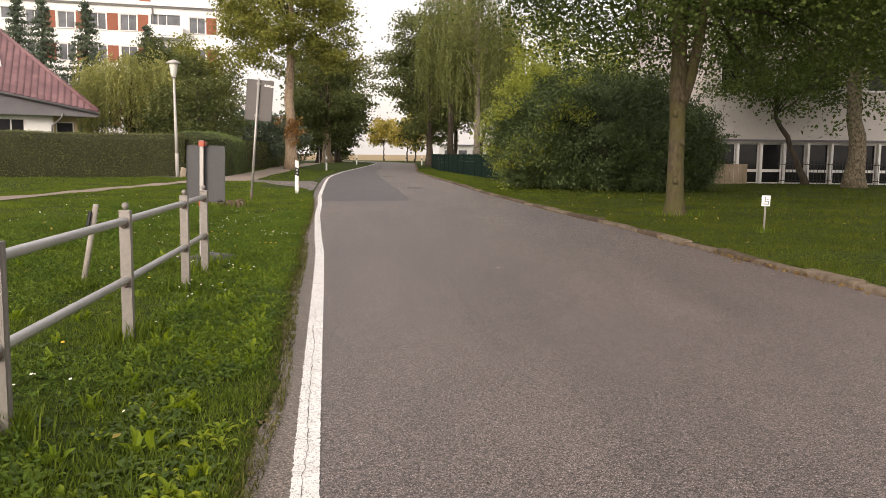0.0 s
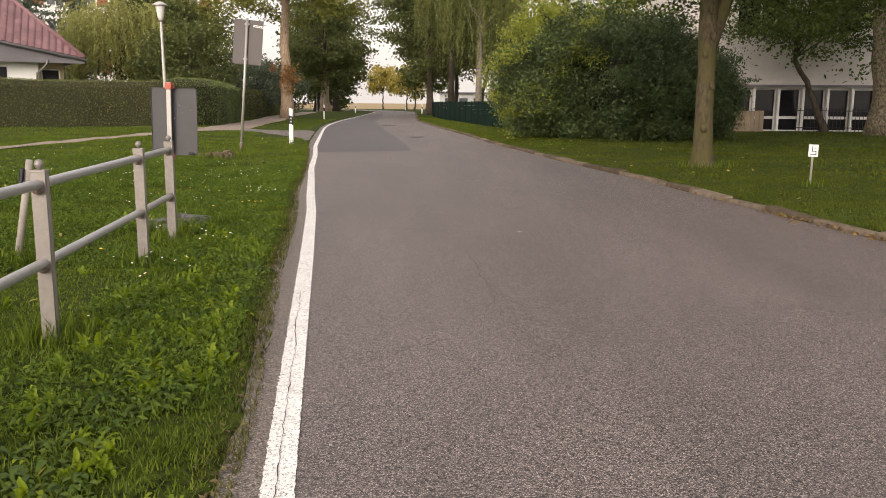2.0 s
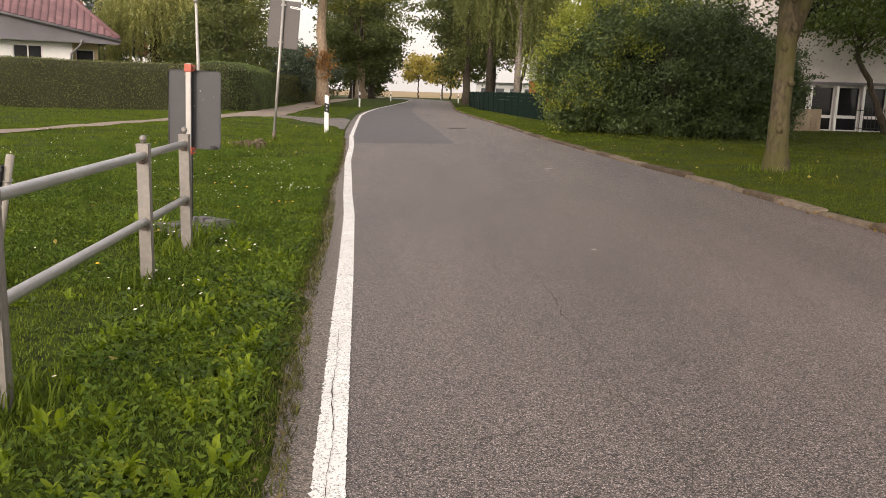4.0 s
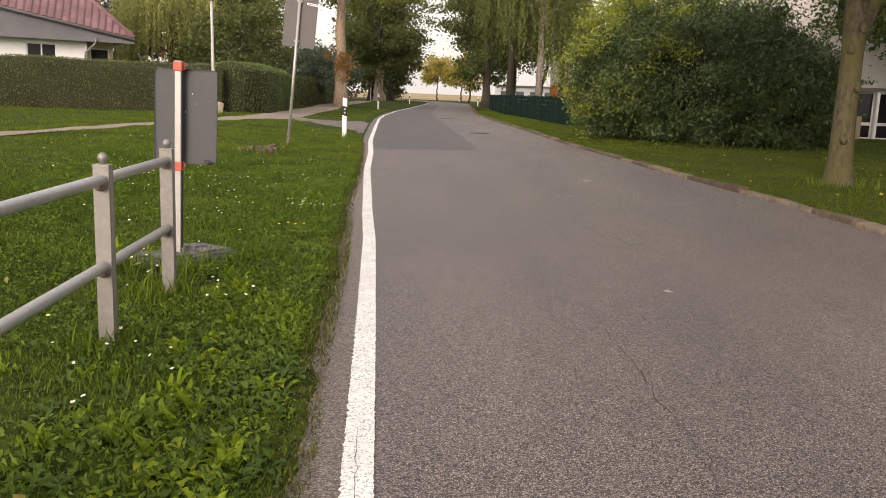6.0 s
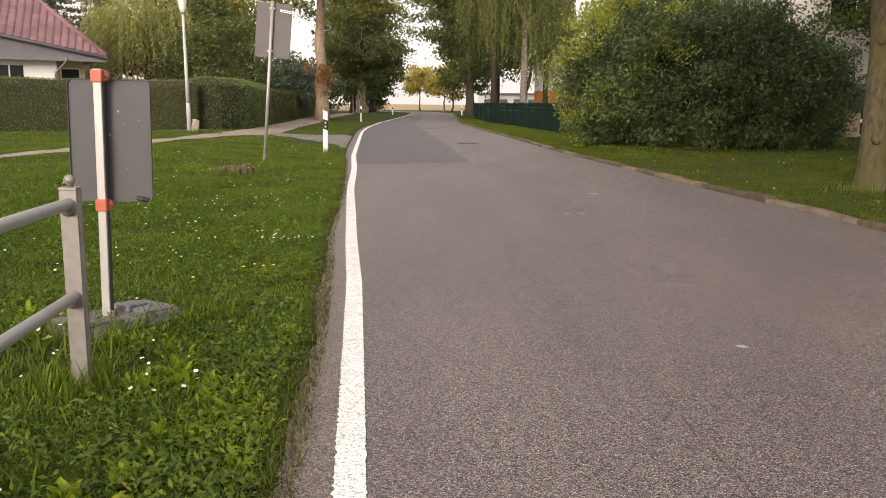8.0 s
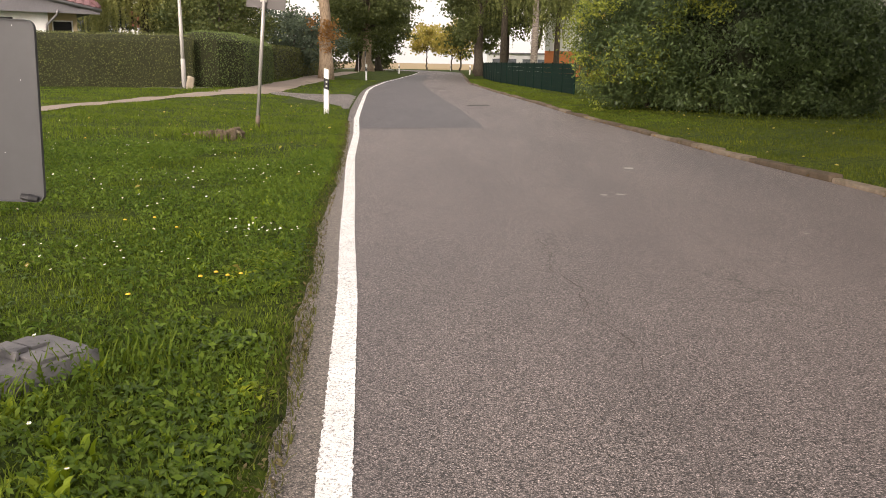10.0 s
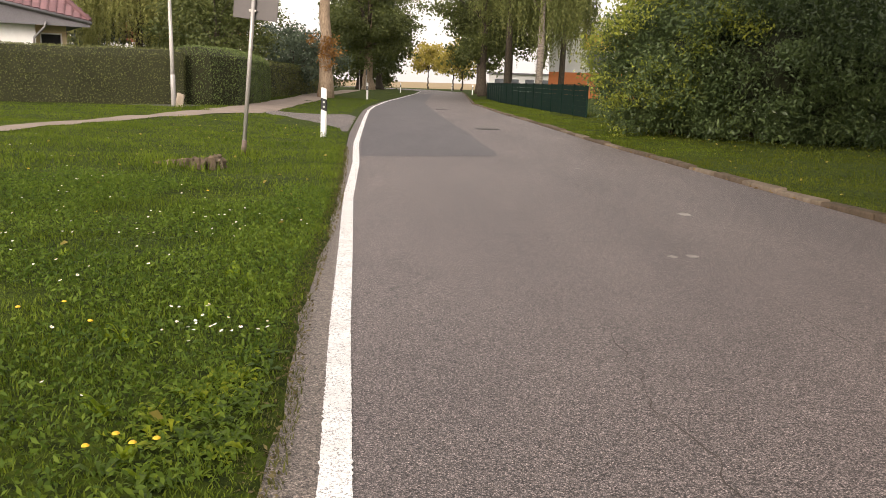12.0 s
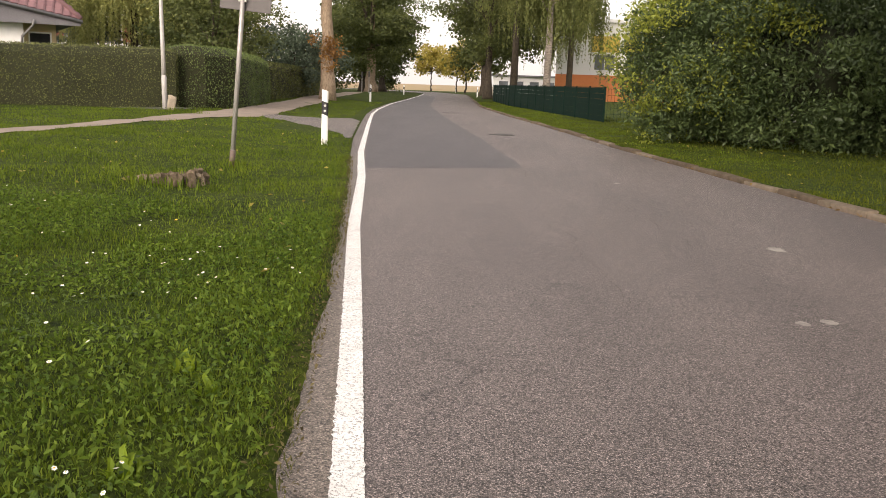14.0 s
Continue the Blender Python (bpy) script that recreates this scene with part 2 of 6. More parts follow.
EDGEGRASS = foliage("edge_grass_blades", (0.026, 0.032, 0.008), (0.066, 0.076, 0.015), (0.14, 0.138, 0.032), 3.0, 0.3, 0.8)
# darker olive than GRASS, with the trees' shade mixed into the colour
LAWN = foliage("shaded_lawn_blades", (0.020, 0.036, 0.002), (0.048, 0.070, 0.003), (0.098, 0.114, 0.006), 0.7, 0.35, 0.8)
WEED = foliage("weed_leaves", (0.075, 0.140, 0.008), (0.15, 0.23, 0.010), (0.31, 0.34, 0.014), 2.0, 0.4, 0.6)
CLOVER = foliage("ground_herb_leaves", (0.024, 0.058, 0.007), (0.062, 0.112, 0.010), (0.135, 0.19, 0.018), 1.2, 0.35, 0.75)
HERB = foliage("dark_rosette_leaves", (0.020, 0.048, 0.006), (0.048, 0.092, 0.009), (0.105, 0.155, 0.014), 1.2, 0.3, 0.55)
PETAL = plain("white_petals", (0.85, 0.85, 0.83), 0.6, 0, 0.04, 20, 0)
YELLOWPETAL = plain("yellow_petals", (0.85, 0.52, 0.03), 0.6, 0, 0.1, 20, 0)
DRYLEAF = foliage("dry_leaves", (0.07, 0.04, 0.016), (0.14, 0.085, 0.03), (0.27, 0.18, 0.055), 2.0, 0.2, 0.8)
SOILCRUMB = foliage("brown_soil_crumbs", (0.045, 0.035, 0.018), (0.095, 0.075, 0.035), (0.17, 0.14, 0.06), 3.0, 0.1, 0.9)
# near-black fills: the shade deep between the leaves is in their colour
HEDGECORE = foliage("shaded_hedge_inside", (0.010, 0.012, 0.005), (0.018, 0.020, 0.008), (0.03, 0.032, 0.012), 1.5, 0.0, 0.9)
INNER = foliage("shaded_bush_inside", (0.012, 0.015, 0.008), (0.020, 0.024, 0.011), (0.03, 0.034, 0.015), 1.5, 0.0, 0.9)


def ground_material():
    m, n, l, b = material("turf_and_fields", 0.95, 0, 0.15)
    turf = ramp(n, l, noise_tex(n, l, 16, 7), [(0.36, (0.016, 0.025, 0.004)), (0.66, (0.075, 0.105, 0.010))])
    wide = ramp(n, l, noise_tex(n, l, 0.5, 4), [(0.3, (0.72, 0.8, 0.7)), (0.7, (1.2, 1.15, 1.0))])
    turf = mixcol(n, l, 1.0, turf, wide, "MULTIPLY")
    field = ramp(n, l, noise_tex(n, l, 0.05, 5), [(0.3, (0.30, 0.225, 0.125)), (0.7, (0.40, 0.31, 0.185))])
    g = n.new("ShaderNodeNewGeometry")
    sp = n.new("ShaderNodeSeparateXYZ")
    l.new(g.outputs["Position"], sp.inputs[0])
    mr = n.new("ShaderNodeMapRange")
    mr.inputs["From Min"].default_value, mr.inputs["From Max"].default_value = 172, 182
    l.new(sp.outputs["Y"], mr.inputs["Value"])
    l.new(mixcol(n, l, mr.outputs[0], turf, field), b.inputs["Base Color"])
    bump(n, l, b, noise_tex(n, l, 40, 5), 0.8, 0.03)
    return m


def tile_material():
    m, n, l, b = material("maroon_roof_tile", 0.5, 0, 0.4)
    o = n.new("ShaderNodeObjectInfo")
    c = ramp(n, l, o.outputs["Random"], [(0.0, (0.165, 0.088, 0.094)), (1.0, (0.225, 0.125, 0.132))])
    d = ramp(n, l, noise_tex(n, l, 1.2, 4), [(0.3, (0.8, 0.8, 0.8)), (0.7, (1.25, 1.2, 1.2))])
    l.new(mixcol(n, l, 1.0, c, d, "MULTIPLY"), b.inputs["Base Color"])
    bump(n, l, b, noise_tex(n, l, 30, 4), 0.2, 0.004)
    return m


def kerb_material():
    m, n, l, b = material("kerb_stone", 0.9, 0, 0.25)
    o = n.new("ShaderNodeObjectInfo")
    c = ramp(n, l, o.outputs["Random"], [(0.0, (0.088, 0.067, 0.048)), (0.5, (0.128, 0.099, 0.074)), (1.0, (0.20, 0.163, 0.13))])
    d = ramp(n, l, noise_tex(n, l, 7, 6), [(0.3, (0.6, 0.58, 0.5)), (0.7, (1.25, 1.22, 1.2))])
    l.new(mixcol(n, l, 1.0, c, d, "MULTIPLY"), b.inputs["Base Color"])
    bump(n, l, b, noise_tex(n, l, 45, 5), 0.6, 0.008)
    return m


def line_material():
    """Edge paint, worn through to the asphalt in crumbs."""
    m, n, l, b = material("worn_edge_paint", 0.65, 0, 0.4)
    wear = ramp(n, l, noise_tex(n, l, 95, 6, rough=0.8), [(0.41, (0, 0, 0)), (0.47, (1, 1, 1))])
    soft = ramp(n, l, noise_tex(n, l, 5, 4), [(0.3, (0.76, 0.74, 0.72)), (0.7, (0.92, 0.91, 0.89))])
    l.new(mixcol(n, l, wear, (0.2, 0.18, 0.165), soft), b.inputs["Base Color"])
    bump(n, l, b, noise_tex(n, l, 90, 4), 0.5, 0.004)
    return m


TURF = ground_material()
TILE = tile_material()
KERBSTONE = kerb_material()
LINE = line_material()


# ---- mesh helpers ----
def finish(name, bm, mat, parent=None, label="", smooth=False):
    me = bpy.data.meshes.new(name)
    bmesh.ops.recalc_face_normals(bm, faces=bm.faces)
    bm.to_mesh(me)
    bm.free()
    me.materials.append(mat)
    if smooth:
        me.polygons.foreach_set("use_smooth", [True] * len(me.polygons))
    ob = new(name, me)
    if parent:
        ob.parent = parent
    if label:
        ob["label"] = label
    return ob


def part(name, bm, mat, parent, label="", smooth=False):
    return finish(name, bm, mat, parent, label, smooth)


def raw(name, verts, faces, mat, parent=None, smooth=False):
    me = bpy.data.meshes.new(name)
    me.from_pydata([tuple(map(float, v)) for v in verts], [], faces)
    me.materials.append(mat)
    if smooth:
        me.polygons.foreach_set("use_smooth", [True] * len(me.polygons))
    ob = new(name, me)
    if parent:
        ob.parent = parent
    return ob


def thing(name, label, category, m=None, group="", kind=""):
    e = new(name)
    e.empty_display_size = 0.2
    if m is not None:
        e.matrix_world = m
    return tagged(e, label, category, group, kind)


def box(bm, c, s, m=None, bevel=0.0):
    geo = bmesh.ops.create_cube(bm, size=1.0)
    vs = geo["verts"]
    for v in vs:
        v.co = Vector((c[0] + v.co.x * s[0], c[1] + v.co.y * s[1], c[2] + v.co.z * s[2]))
        if m is not None:
            v.co = m @ v.co
    if bevel:
        es = list({e for v in vs for e in v.link_edges})
        bmesh.ops.bevel(bm, geom=es, offset=bevel, segments=2, affect="EDGES", profile=0.6)
    return bm


def boxes(*items, bevel=0.0):
    bm = bmesh.new()
    for c, s in items:
        box(bm, c, s, bevel=bevel)
    return bm


def tube(bm, pts, radii, sides=10, wobble=0.0, cap=True):
    """A tapered tube along points."""
    pts = [Vector(p) for p in pts]
    rings = []
    for i, p in enumerate(pts):
        d = (pts[min(i + 1, len(pts) - 1)] - pts[max(i - 1, 0)]).normalized()
        side = d.cross(Vector((0.31, 0.93, 0.17))).normalized()
        up = d.cross(side)
        ring = []
        for k in range(sides):
            a = 2 * math.pi * k / sides
            o = (side * math.cos(a) + up * math.sin(a)) * radii[i]
            if wobble:
                o *= 1 + wobble * noise.noise((p + o) * 3.1)
            ring.append(bm.verts.new(p + o))
        rings.append(ring)
    for a, b in zip(rings, rings[1:]):
        for k in range(sides):
            bm.faces.new((a[k], a[(k + 1) % sides], b[(k + 1) % sides], b[k]))
    if cap:
        bm.faces.new(rings[0][::-1])
        bm.faces.new(rings[-1])
    return bm


def rod(p, q, r, sides=12):
    return tube(bmesh.new(), [p, q], [r, r], sides)


def lathe(bm, profile, c, sides=20):
    rings = []
    for r, z in profile:
        rings.append([bm.verts.new((c[0] + r * math.cos(2 * math.pi * k / sides), c[1] + r * math.sin(2 * math.pi * k / sides), c[2] + z)) for k in range(sides)])
    for a, b in zip(rings, rings[1:]):
        for k in range(sides):
            bm.faces.new((a[k], a[(k + 1) % sides], b[(k + 1) % sides], b[k]))
    bm.faces.new(rings[0][::-1])
    bm.faces.new(rings[-1])
    return bm


def prism(bm, outline, z0, z1, m=None):
    """An upright prism over a plan outline."""
    lo = [bm.verts.new((x, y, z0)) for x, y in outline]
    hi = [bm.verts.new((x, y, z1)) for x, y in outline]
    bm.faces.new(lo[::-1])
    bm.faces.new(hi)
    for i in range(len(lo)):
        j = (i + 1) % len(lo)
        bm.faces.new((lo[i], lo[j], hi[j], hi[i]))
    if m is not None:
        for v in lo + hi:
            v.co = m @ v.co
    return bm


def leaf_mesh(name, pts, size, mat, rng, parent=None, aspect=0.55, up=0.35, droop=0.0, spread=0.35):
    """Many small folded leaves at points."""
    n = len(pts)
    nor = rng.normal(size=(n, 3))
    nor[:, 2] = np.abs(nor[:, 2]) * 0.6 + up
    nor /= np.linalg.norm(nor, axis=1)[:, None]
    d = rng.normal(size=(n, 3))
    d[:, 2] -= droop
    d -= nor * (d * nor).sum(1)[:, None]
    d /= np.linalg.norm(d, axis=1)[:, None]
    w = np.cross(nor, d)
    ln = size * (1 - spread + 2 * spread * rng.random(n))[:, None]
    v = np.empty((n, 4, 3), np.float32)
    v[:, 0] = pts - d * ln * 0.5
    v[:, 1] = pts + w * ln * aspect * 0.5 + nor * ln * 0.10 - d * ln * 0.04
    v[:, 2] = pts + d * ln * 0.5
    v[:, 3] = pts - w * ln * aspect * 0.5 + nor * ln * 0.10 - d * ln * 0.04
    me = bpy.data.meshes.new(name)
    me.vertices.add(4 * n)
    me.vertices.foreach_set("co", v.ravel())
    me.loops.add(4 * n)
    me.loops.foreach_set("vertex_index", np.arange(4 * n, dtype=np.int32))
    me.polygons.add(n)
    me.polygons.foreach_set("loop_start", np.arange(0, 4 * n, 4, dtype=np.int32))
    me.update(calc_edges=True)
    me.materials.append(mat)
    ob = new(name, me)
    if parent:
        ob.parent = parent
    return ob


def ball_points(rng, n, c, r):
    p = rng.normal(size=(n, 3))
    p /= np.linalg.norm(p, axis=1)[:, None]
    return np.asarray(c) + p * (rng.random(n) ** 0.4)[:, None] * np.asarray(r)


def shell_clumps(rng, n, c, r, low=-1.0, inner=0.45):
    """Centres of leaf clumps in an uneven ellipsoid."""
    p = rng.normal(size=(n * 3, 3))
    p /= np.linalg.norm(p, axis=1)[:, None]
    p = p[p[:, 2] > low][:n]
    bulge = np.array([1 + 0.42 * noise.noise(Vector(q) * 1.7 + Vector(c)) for q in p])
    return np.asarray(c) + p * (inner + (1 - inner) * rng.random(len(p)) ** 0.6)[:, None] * bulge[:, None] * np.asarray(r)


def clump_leaves(rng, centres, per, r, flat=0.7):
    pts = np.repeat(centres, per, axis=0) + rng.normal(size=(len(centres) * per, 3)) * np.array([r, r, r * flat]) * 0.55
    return pts


def hanging(rng, starts, length, step, sway=0.10, arch=0.8):
    """Points down strands that arch out from the crown's axis and then hang."""
    out = []
    for s in starts:
        n = max(3, int(length * (0.45 + 0.75 * rng.random()) / step))
        a = math.atan2(s[1], s[0]) + rng.normal() * 0.35
        k = np.arange(n)[:, None] * step
        bow = np.array([[math.cos(a), math.sin(a), 0]]) * arch * (1 - np.exp(-1.6 * k))
        fall = k - 0.75 * arch * (1 - np.exp(-1.6 * k))
        out.append(s + bow - np.array([[0, 0, 1.0]]) * fall + rng.normal(size=(n, 3)) * sway)
    return np.concatenate(out)


def smooth01(a, b, v):
    t = min(1.0, max(0.0, (v - a) / (b - a)))
    return t * t * (3 - 2 * t)


# ---- plan of the road ----
LINE_Y = [-60, 0, 3.2, 4.2, 5.9, 8.35, 11.0, 12.7, 14.7, 17.4, 21.0, 25.0, 28.5, 37.2, 43.0, 49.0, 60.0, 74.0, 95.0, 118.0, 122.0]
LINE_X = [9.8, 0.72, 0.25, 0.10, -0.15, -0.51, -0.91, -1.20, -1.52, -1.96, -2.46, -3.10, -3.58, -4.75, -5.5, -6.1, -6.85, -7.4, -8.35, -9.7, -10.0]
EDGE_Y = [-60, 0, 3.2, 4.65, 5.9, 7.9, 9.7, 12.4, 13.6, 15.3, 17.2, 21.0, 22.1, 24.3, 28.5, 37.2, 43.0, 49.0, 60.0, 74.0, 95.0, 118.0, 122.0]
EDGE_X = [9.4, 0.44, -0.02, -0.17, -0.38, -0.7, -0.95, -1.38, -1.57, -1.79, -2.06, -2.66, -2.84, -3.2, -3.85, -5.02, -5.75, -6.35, -7.07, -7.62, -8.55, -9.9, -10.2]
KERB_Y = [-60, 0, 8.05, 9.64, 12.7, 14.9, 17.3, 19.0, 21.3, 23.6, 28.5, 35.4, 40.0, 45.2, 60.0, 88.0, 103.0, 122.0]
KERB_X = [14.6, 5.95, 4.79, 4.56, 4.12, 3.86, 3.46, 3.17, 2.85, 2.53, 1.86, 1.13, 0.58, -0.08, -1.62, -2.9, -3.55, -4.6]


def line_x(y):
    return float(np.interp(y, LINE_Y, LINE_X))


def edge_x(y):
    base = float(np.interp(y, EDGE_Y, EDGE_X))
    if 0 < y < 24:
        base += 0.05 * noise.noise((0.0, y * 0.9, 1.0)) + 0.035 * noise.noise((3.0, y * 3.7, 1.0)) + 0.02 * noise.noise((6.0, y * 11.0, 1.0))
    return base


def kerb_x(y):
    return float(np.interp(y, KERB_Y, KERB_X))


def ground_z(x, y):
    """Height of the turf: level with the road at its left edge, rising away from it; a kerb's height on the right."""
    y = min(y, 121.0)
    far = 1 - smooth01(95, 120, y)
    e, k = edge_x(y), kerb_x(y)
    if x <= e:
        d = e - x
        return (0.02 + 0.17 * smooth01(0.9, 4.5, d)) * far
    if x >= k:
        d = x - k
        return (0.05 + 0.08 * smooth01(0.1, 3.0, d)) * far
    return -0.03


def rough_z(x, y):
    return ground_z(x, y) + 0.035 * noise.noise((x * 0.9, y * 0.9, 0.3)) * (1 if abs(x) < 60 else 0) * smooth01(0.0, 1.0, abs(x - edge_x(min(y, 121))))


def build_ground():
    ys = [-60, -40, -25, -15, -8, -4] + [-2, -1.5, -1, -0.5] + [i * 0.125 for i in range(0, 208)] + [26 + i * 0.5 for i in range(0, 38)] + [45 + i * 2.0 for i in range(0, 39)] + [128, 140, 160, 200, 280, 420, 700, 1200, 2500]
    left = [600, 250, 120, 80, 55, 42, 34, 28, 24, 20, 17, 14.5, 12.5, 11, 10.5, 10, 9.5, 9, 8.5, 8, 7.5, 7, 6.5, 6, 5.6, 5.2, 4.8, 4.5, 3.9, 3.4, 2.9, 2.5, 2.1, 1.7, 1.4, 1.1, 0.8, 0.5, 0.25, 0.0]
    verts, faces = [], []
    cols = len(left) * 2 + 2
    for y in ys:
        yy = min(y, 121.0)
        e, k = edge_x(yy), kerb_x(yy)
        row = [e - d for d in left] + [e + 0.06, k - 0.02] + [k + 0.10 + d for d in reversed(left)]
        for i, x in enumerate(row):
            z = -0.03 if len(left) <= i < len(left) + 2 else rough_z(x, y)
            if y > 121:
                z = -0.02 - (0.0004 * (y - 121) if y < 700 else 0.25)
            verts.append((x, y, z))
    for j in range(len(ys) - 1):
        for i in range(cols - 1):
            a = j * cols + i
            faces.append((a, a + 1, a + cols + 1, a + cols))
    ob = raw("ground", verts, faces, TURF, None, True)
    return tagged(ob, "green roadside turf running out to tan fields", "ground", kind="structure")


def ribbon(name, rows, mat, lift, label, category, drape=False, parts_across=1):
    """A strip given by rows of left and right points."""
    verts, faces = [], []
    n = parts_across + 1
    for (ax, ay), (bx, by) in rows:
        for i in range(n):
            f = i / parts_across
            x, y = ax + (bx - ax) * f, ay + (by - ay) * f
            verts.append((x, y, (rough_z(x, y) if drape else 0) + lift))
    for j in range(len(rows) - 1):
        for i in range(parts_across):
            a = j * n + i
            faces.append((a, a + 1, a + n + 1, a + n))
    ob = raw(name, verts, faces, mat, None, True)
    return tagged(ob, label, category, kind="structure")


build_ground()
rng = np.random.default_rng(5)

road_rows = []
for y in [-60, -30, -15] + [i * 0.125 for i in range(-40, 240)] + [30 + i * 1.0 for i in range(0, 93)]:
    road_rows.append(((edge_x(y) - 0.05, y), (kerb_x(y), y)))
road_rows += [((-12.0, 130), (-6.9, 131.5)), ((-15.0, 138), (-9.5, 142)), ((-20, 145), (-15.5, 151)), ((-28, 151), (-25, 157)), ((-42, 157), (-40, 163)), ((-80, 166), (-78, 172))]
ribbon("road", road_rows, ASPHALT, 0.0, "worn pinkish grey asphalt road with fine cracks", "road", parts_across=2)

line_rows = []
for i in range(0, 1620):
    y = i * 0.02 if i < 1000 else 20 + (i - 1000) * 0.155
    c = line_x(y)
    a = 0.004 * noise.noise((7.0, y * 5, 0)) + 0.013 * noise.noise((2.0, y * 47, 0))
    b = 0.003 * noise.noise((9.0, y * 11, 3)) + 0.007 * noise.noise((5.0, y * 53, 0))
    line_rows.append(((c - 0.060 + a, y), (c + 0.048 + b, y)))
ribbon("edge_line", line_rows, LINE, 0.005, "worn white painted line along the road's edge", "road marking")

edge_rows = []
for y in [i * 0.125 for i in range(-32, 196)]:
    edge_rows.append(((edge_x(y) - 0.06, y), (line_x(y) - 0.03, y)))
ribbon("road_edge", edge_rows, ASPHALT_EDGE, 0.0035, "gritty brown crumbling asphalt strip outside the white line", "road edge")

patch_rows = []
for y, r, dy in [(22.3, -0.36, 0.95), (23.6, -0.42, 0.7), (26, -0.70, 0.4), (29.5, -1.02, 0), (34, -1.62, 0), (39, -2.24, 0), (45, -2.95, 0), (51, -3.65, 0), (58, -4.4, 0), (67, -5.0, 0), (80, -5.8, 0), (95, -6.6, 0)]:
    patch_rows.append(((line_x(y) + 0.07, y), (r, y + dy)))
ribbon("asphalt_patch", patch_rows, ASPHALT_DARK, 0.004, "smooth darker newer asphalt lane patch", "road patch")

apron_rows = [((-3.95, 28.2), (-3.62, 28.9)), ((-4.3, 29.6), (-3.85, 30.6)), ((-4.9, 31.0), (-4.3, 33.0)), ((-5.7, 32.6), (-4.8, 35.8)), ((-6.7, 34.0), (-5.4, 37.8)), ((-7.6, 34.9), (-6.4, 37.2)), ((-8.6, 35.4), (-7.7, 36.9))]
apron_fine = []
for (a, b), (c, d) in zip(apron_rows, apron_rows[1:]):
    for i in range(8):
        f = i / 8
        apron_fine.append(((a[0] + (c[0] - a[0]) * f, a[1] + (c[1] - a[1]) * f), (b[0] + (d[0] - b[0]) * f, b[1] + (d[1] - b[1]) * f)))
apron_fine.append(apron_rows[-1])
ribbon("side_road", apron_fine, ASPHALT, 0.010, "grey asphalt mouth of a side way joining the road", "road", True, 12)

path_rows = []
for cx, cy, w in [(-9.6, -2, 0.7), (-9.2, 8, 0.7), (-9.0, 14, 0.7), (-8.95, 19, 0.7), (-8.9, 23, 0.65), (-8.8, 27, 0.65), (-8.6, 30, 0.8), (-8.5, 32.5, 1.2), (-8.4, 34.5, 1.7), (-8.5, 37, 1.6), (-8.9, 41, 1.4), (-9.5, 46, 1.4), (-10.2, 53, 1.6), (-11.6, 62, 1.6), (-12.6, 75, 1.6), (-14.5, 95, 1.6)]:
    path_rows.append(((cx - w / 2, cy), (cx + w / 2, cy)))
fine_rows = []
for (a, b), (c, d) in zip(path_rows, path_rows[1:]):
    for i in range(8):
        f = i / 8
        y = a[1] + (c[1] - a[1]) * f
        j = 0.08 * noise.noise((1.0, y * 1.7, 5.0))
        fine_rows.append(((a[0] + (c[0] - a[0]) * f + j, y), (b[0] + (d[0] - b[0]) * f - j, y)))
ribbon("footpath", fine_rows, SAND, 0.018, "narrow sandy footpath trodden along the hedge", "path", True, 4)
ribbon("driveway", [((-12.2, 35.2), (-12.0, 36.6)), ((-11.2, 34.6), (-11.0, 36.6)), ((-10.2, 34.2), (-10.0, 36.4))], ASPHALT_DARK, 0.03, "short grey paved driveway beside the hedge corner", "driveway", True, 4)


# ---- foreground railing, signs, posts on the left ----
def build_railing():
    t = thing("handrail_fence", "galvanised steel tube railing with ball-topped posts", "railing", pose(-1.5, 7.4, 0.02))
    base = Vector((-1.5, 7.4, 0.02))
    feet = [(-0.86, 1.75), (-1.135, 3.74), (-1.345, 5.70), (-1.585, 7.66), (-1.72, 8.71)]
    for i, (x, y) in enumerate(feet):
        o = Vector((x, y, 0.0)) - base
        turn = pose(o.x, o.y, 0, 0, 0, 7)
        bm = bmesh.new()
        w, d = 0.034, 0.03
        outline = [(-w, -d), (w, -d), (w, -d * 0.35), (w * 0.78, 0), (w, d * 0.35), (w, d), (-w, d), (-w, d * 0.35), (-w * 0.78, 0), (-w, -d * 0.35)]
        prism(bm, outline, -0.15, 0.84, turn)
        p = part("post", bm, GALV, t)
        part("cap", box(bmesh.new(), (0, 0, 0.846), (0.072, 0.064, 0.012), turn, 0.003), GALV, p)
        bm = lathe(bmesh.new(), [(0.012, 0.0), (0.010, 0.008), (0.016, 0.013), (0.0215, 0.023), (0.022, 0.032), (0.017, 0.044), (0.008, 0.051)], (o.x, o.y, 0.851), 14)
        part("ball_finial", bm, GALV, p, "small round steel ball on the post", True)
        for z in (0.785, 0.40):
            bm = bmesh.new()
            tube(bm, [o + Vector((0.006, -0.05, z)), o + Vector((-0.006, 0.05, z))], [0.0285, 0.0285], 14)
            part("collar", bm, RUST, p, "brown weathered weld round the rail", True)
    for z in (0.785, 0.40):
        bm = bmesh.new()
        pts = [Vector((x, y, 0)) - base + Vector((0, 0, z + 0.05)) - Vector((0, 0, 0.0)) for x, y in feet]
        for q in pts:
            q.z = z
        pts[-1] += (pts[-1] - pts[-2]).normalized() * 0.02
        tube(bm, pts, [0.025] * len(pts), 16)
        part("rail", bm, GALV_PIPE, t, "shiny round steel tube", True)
    return t


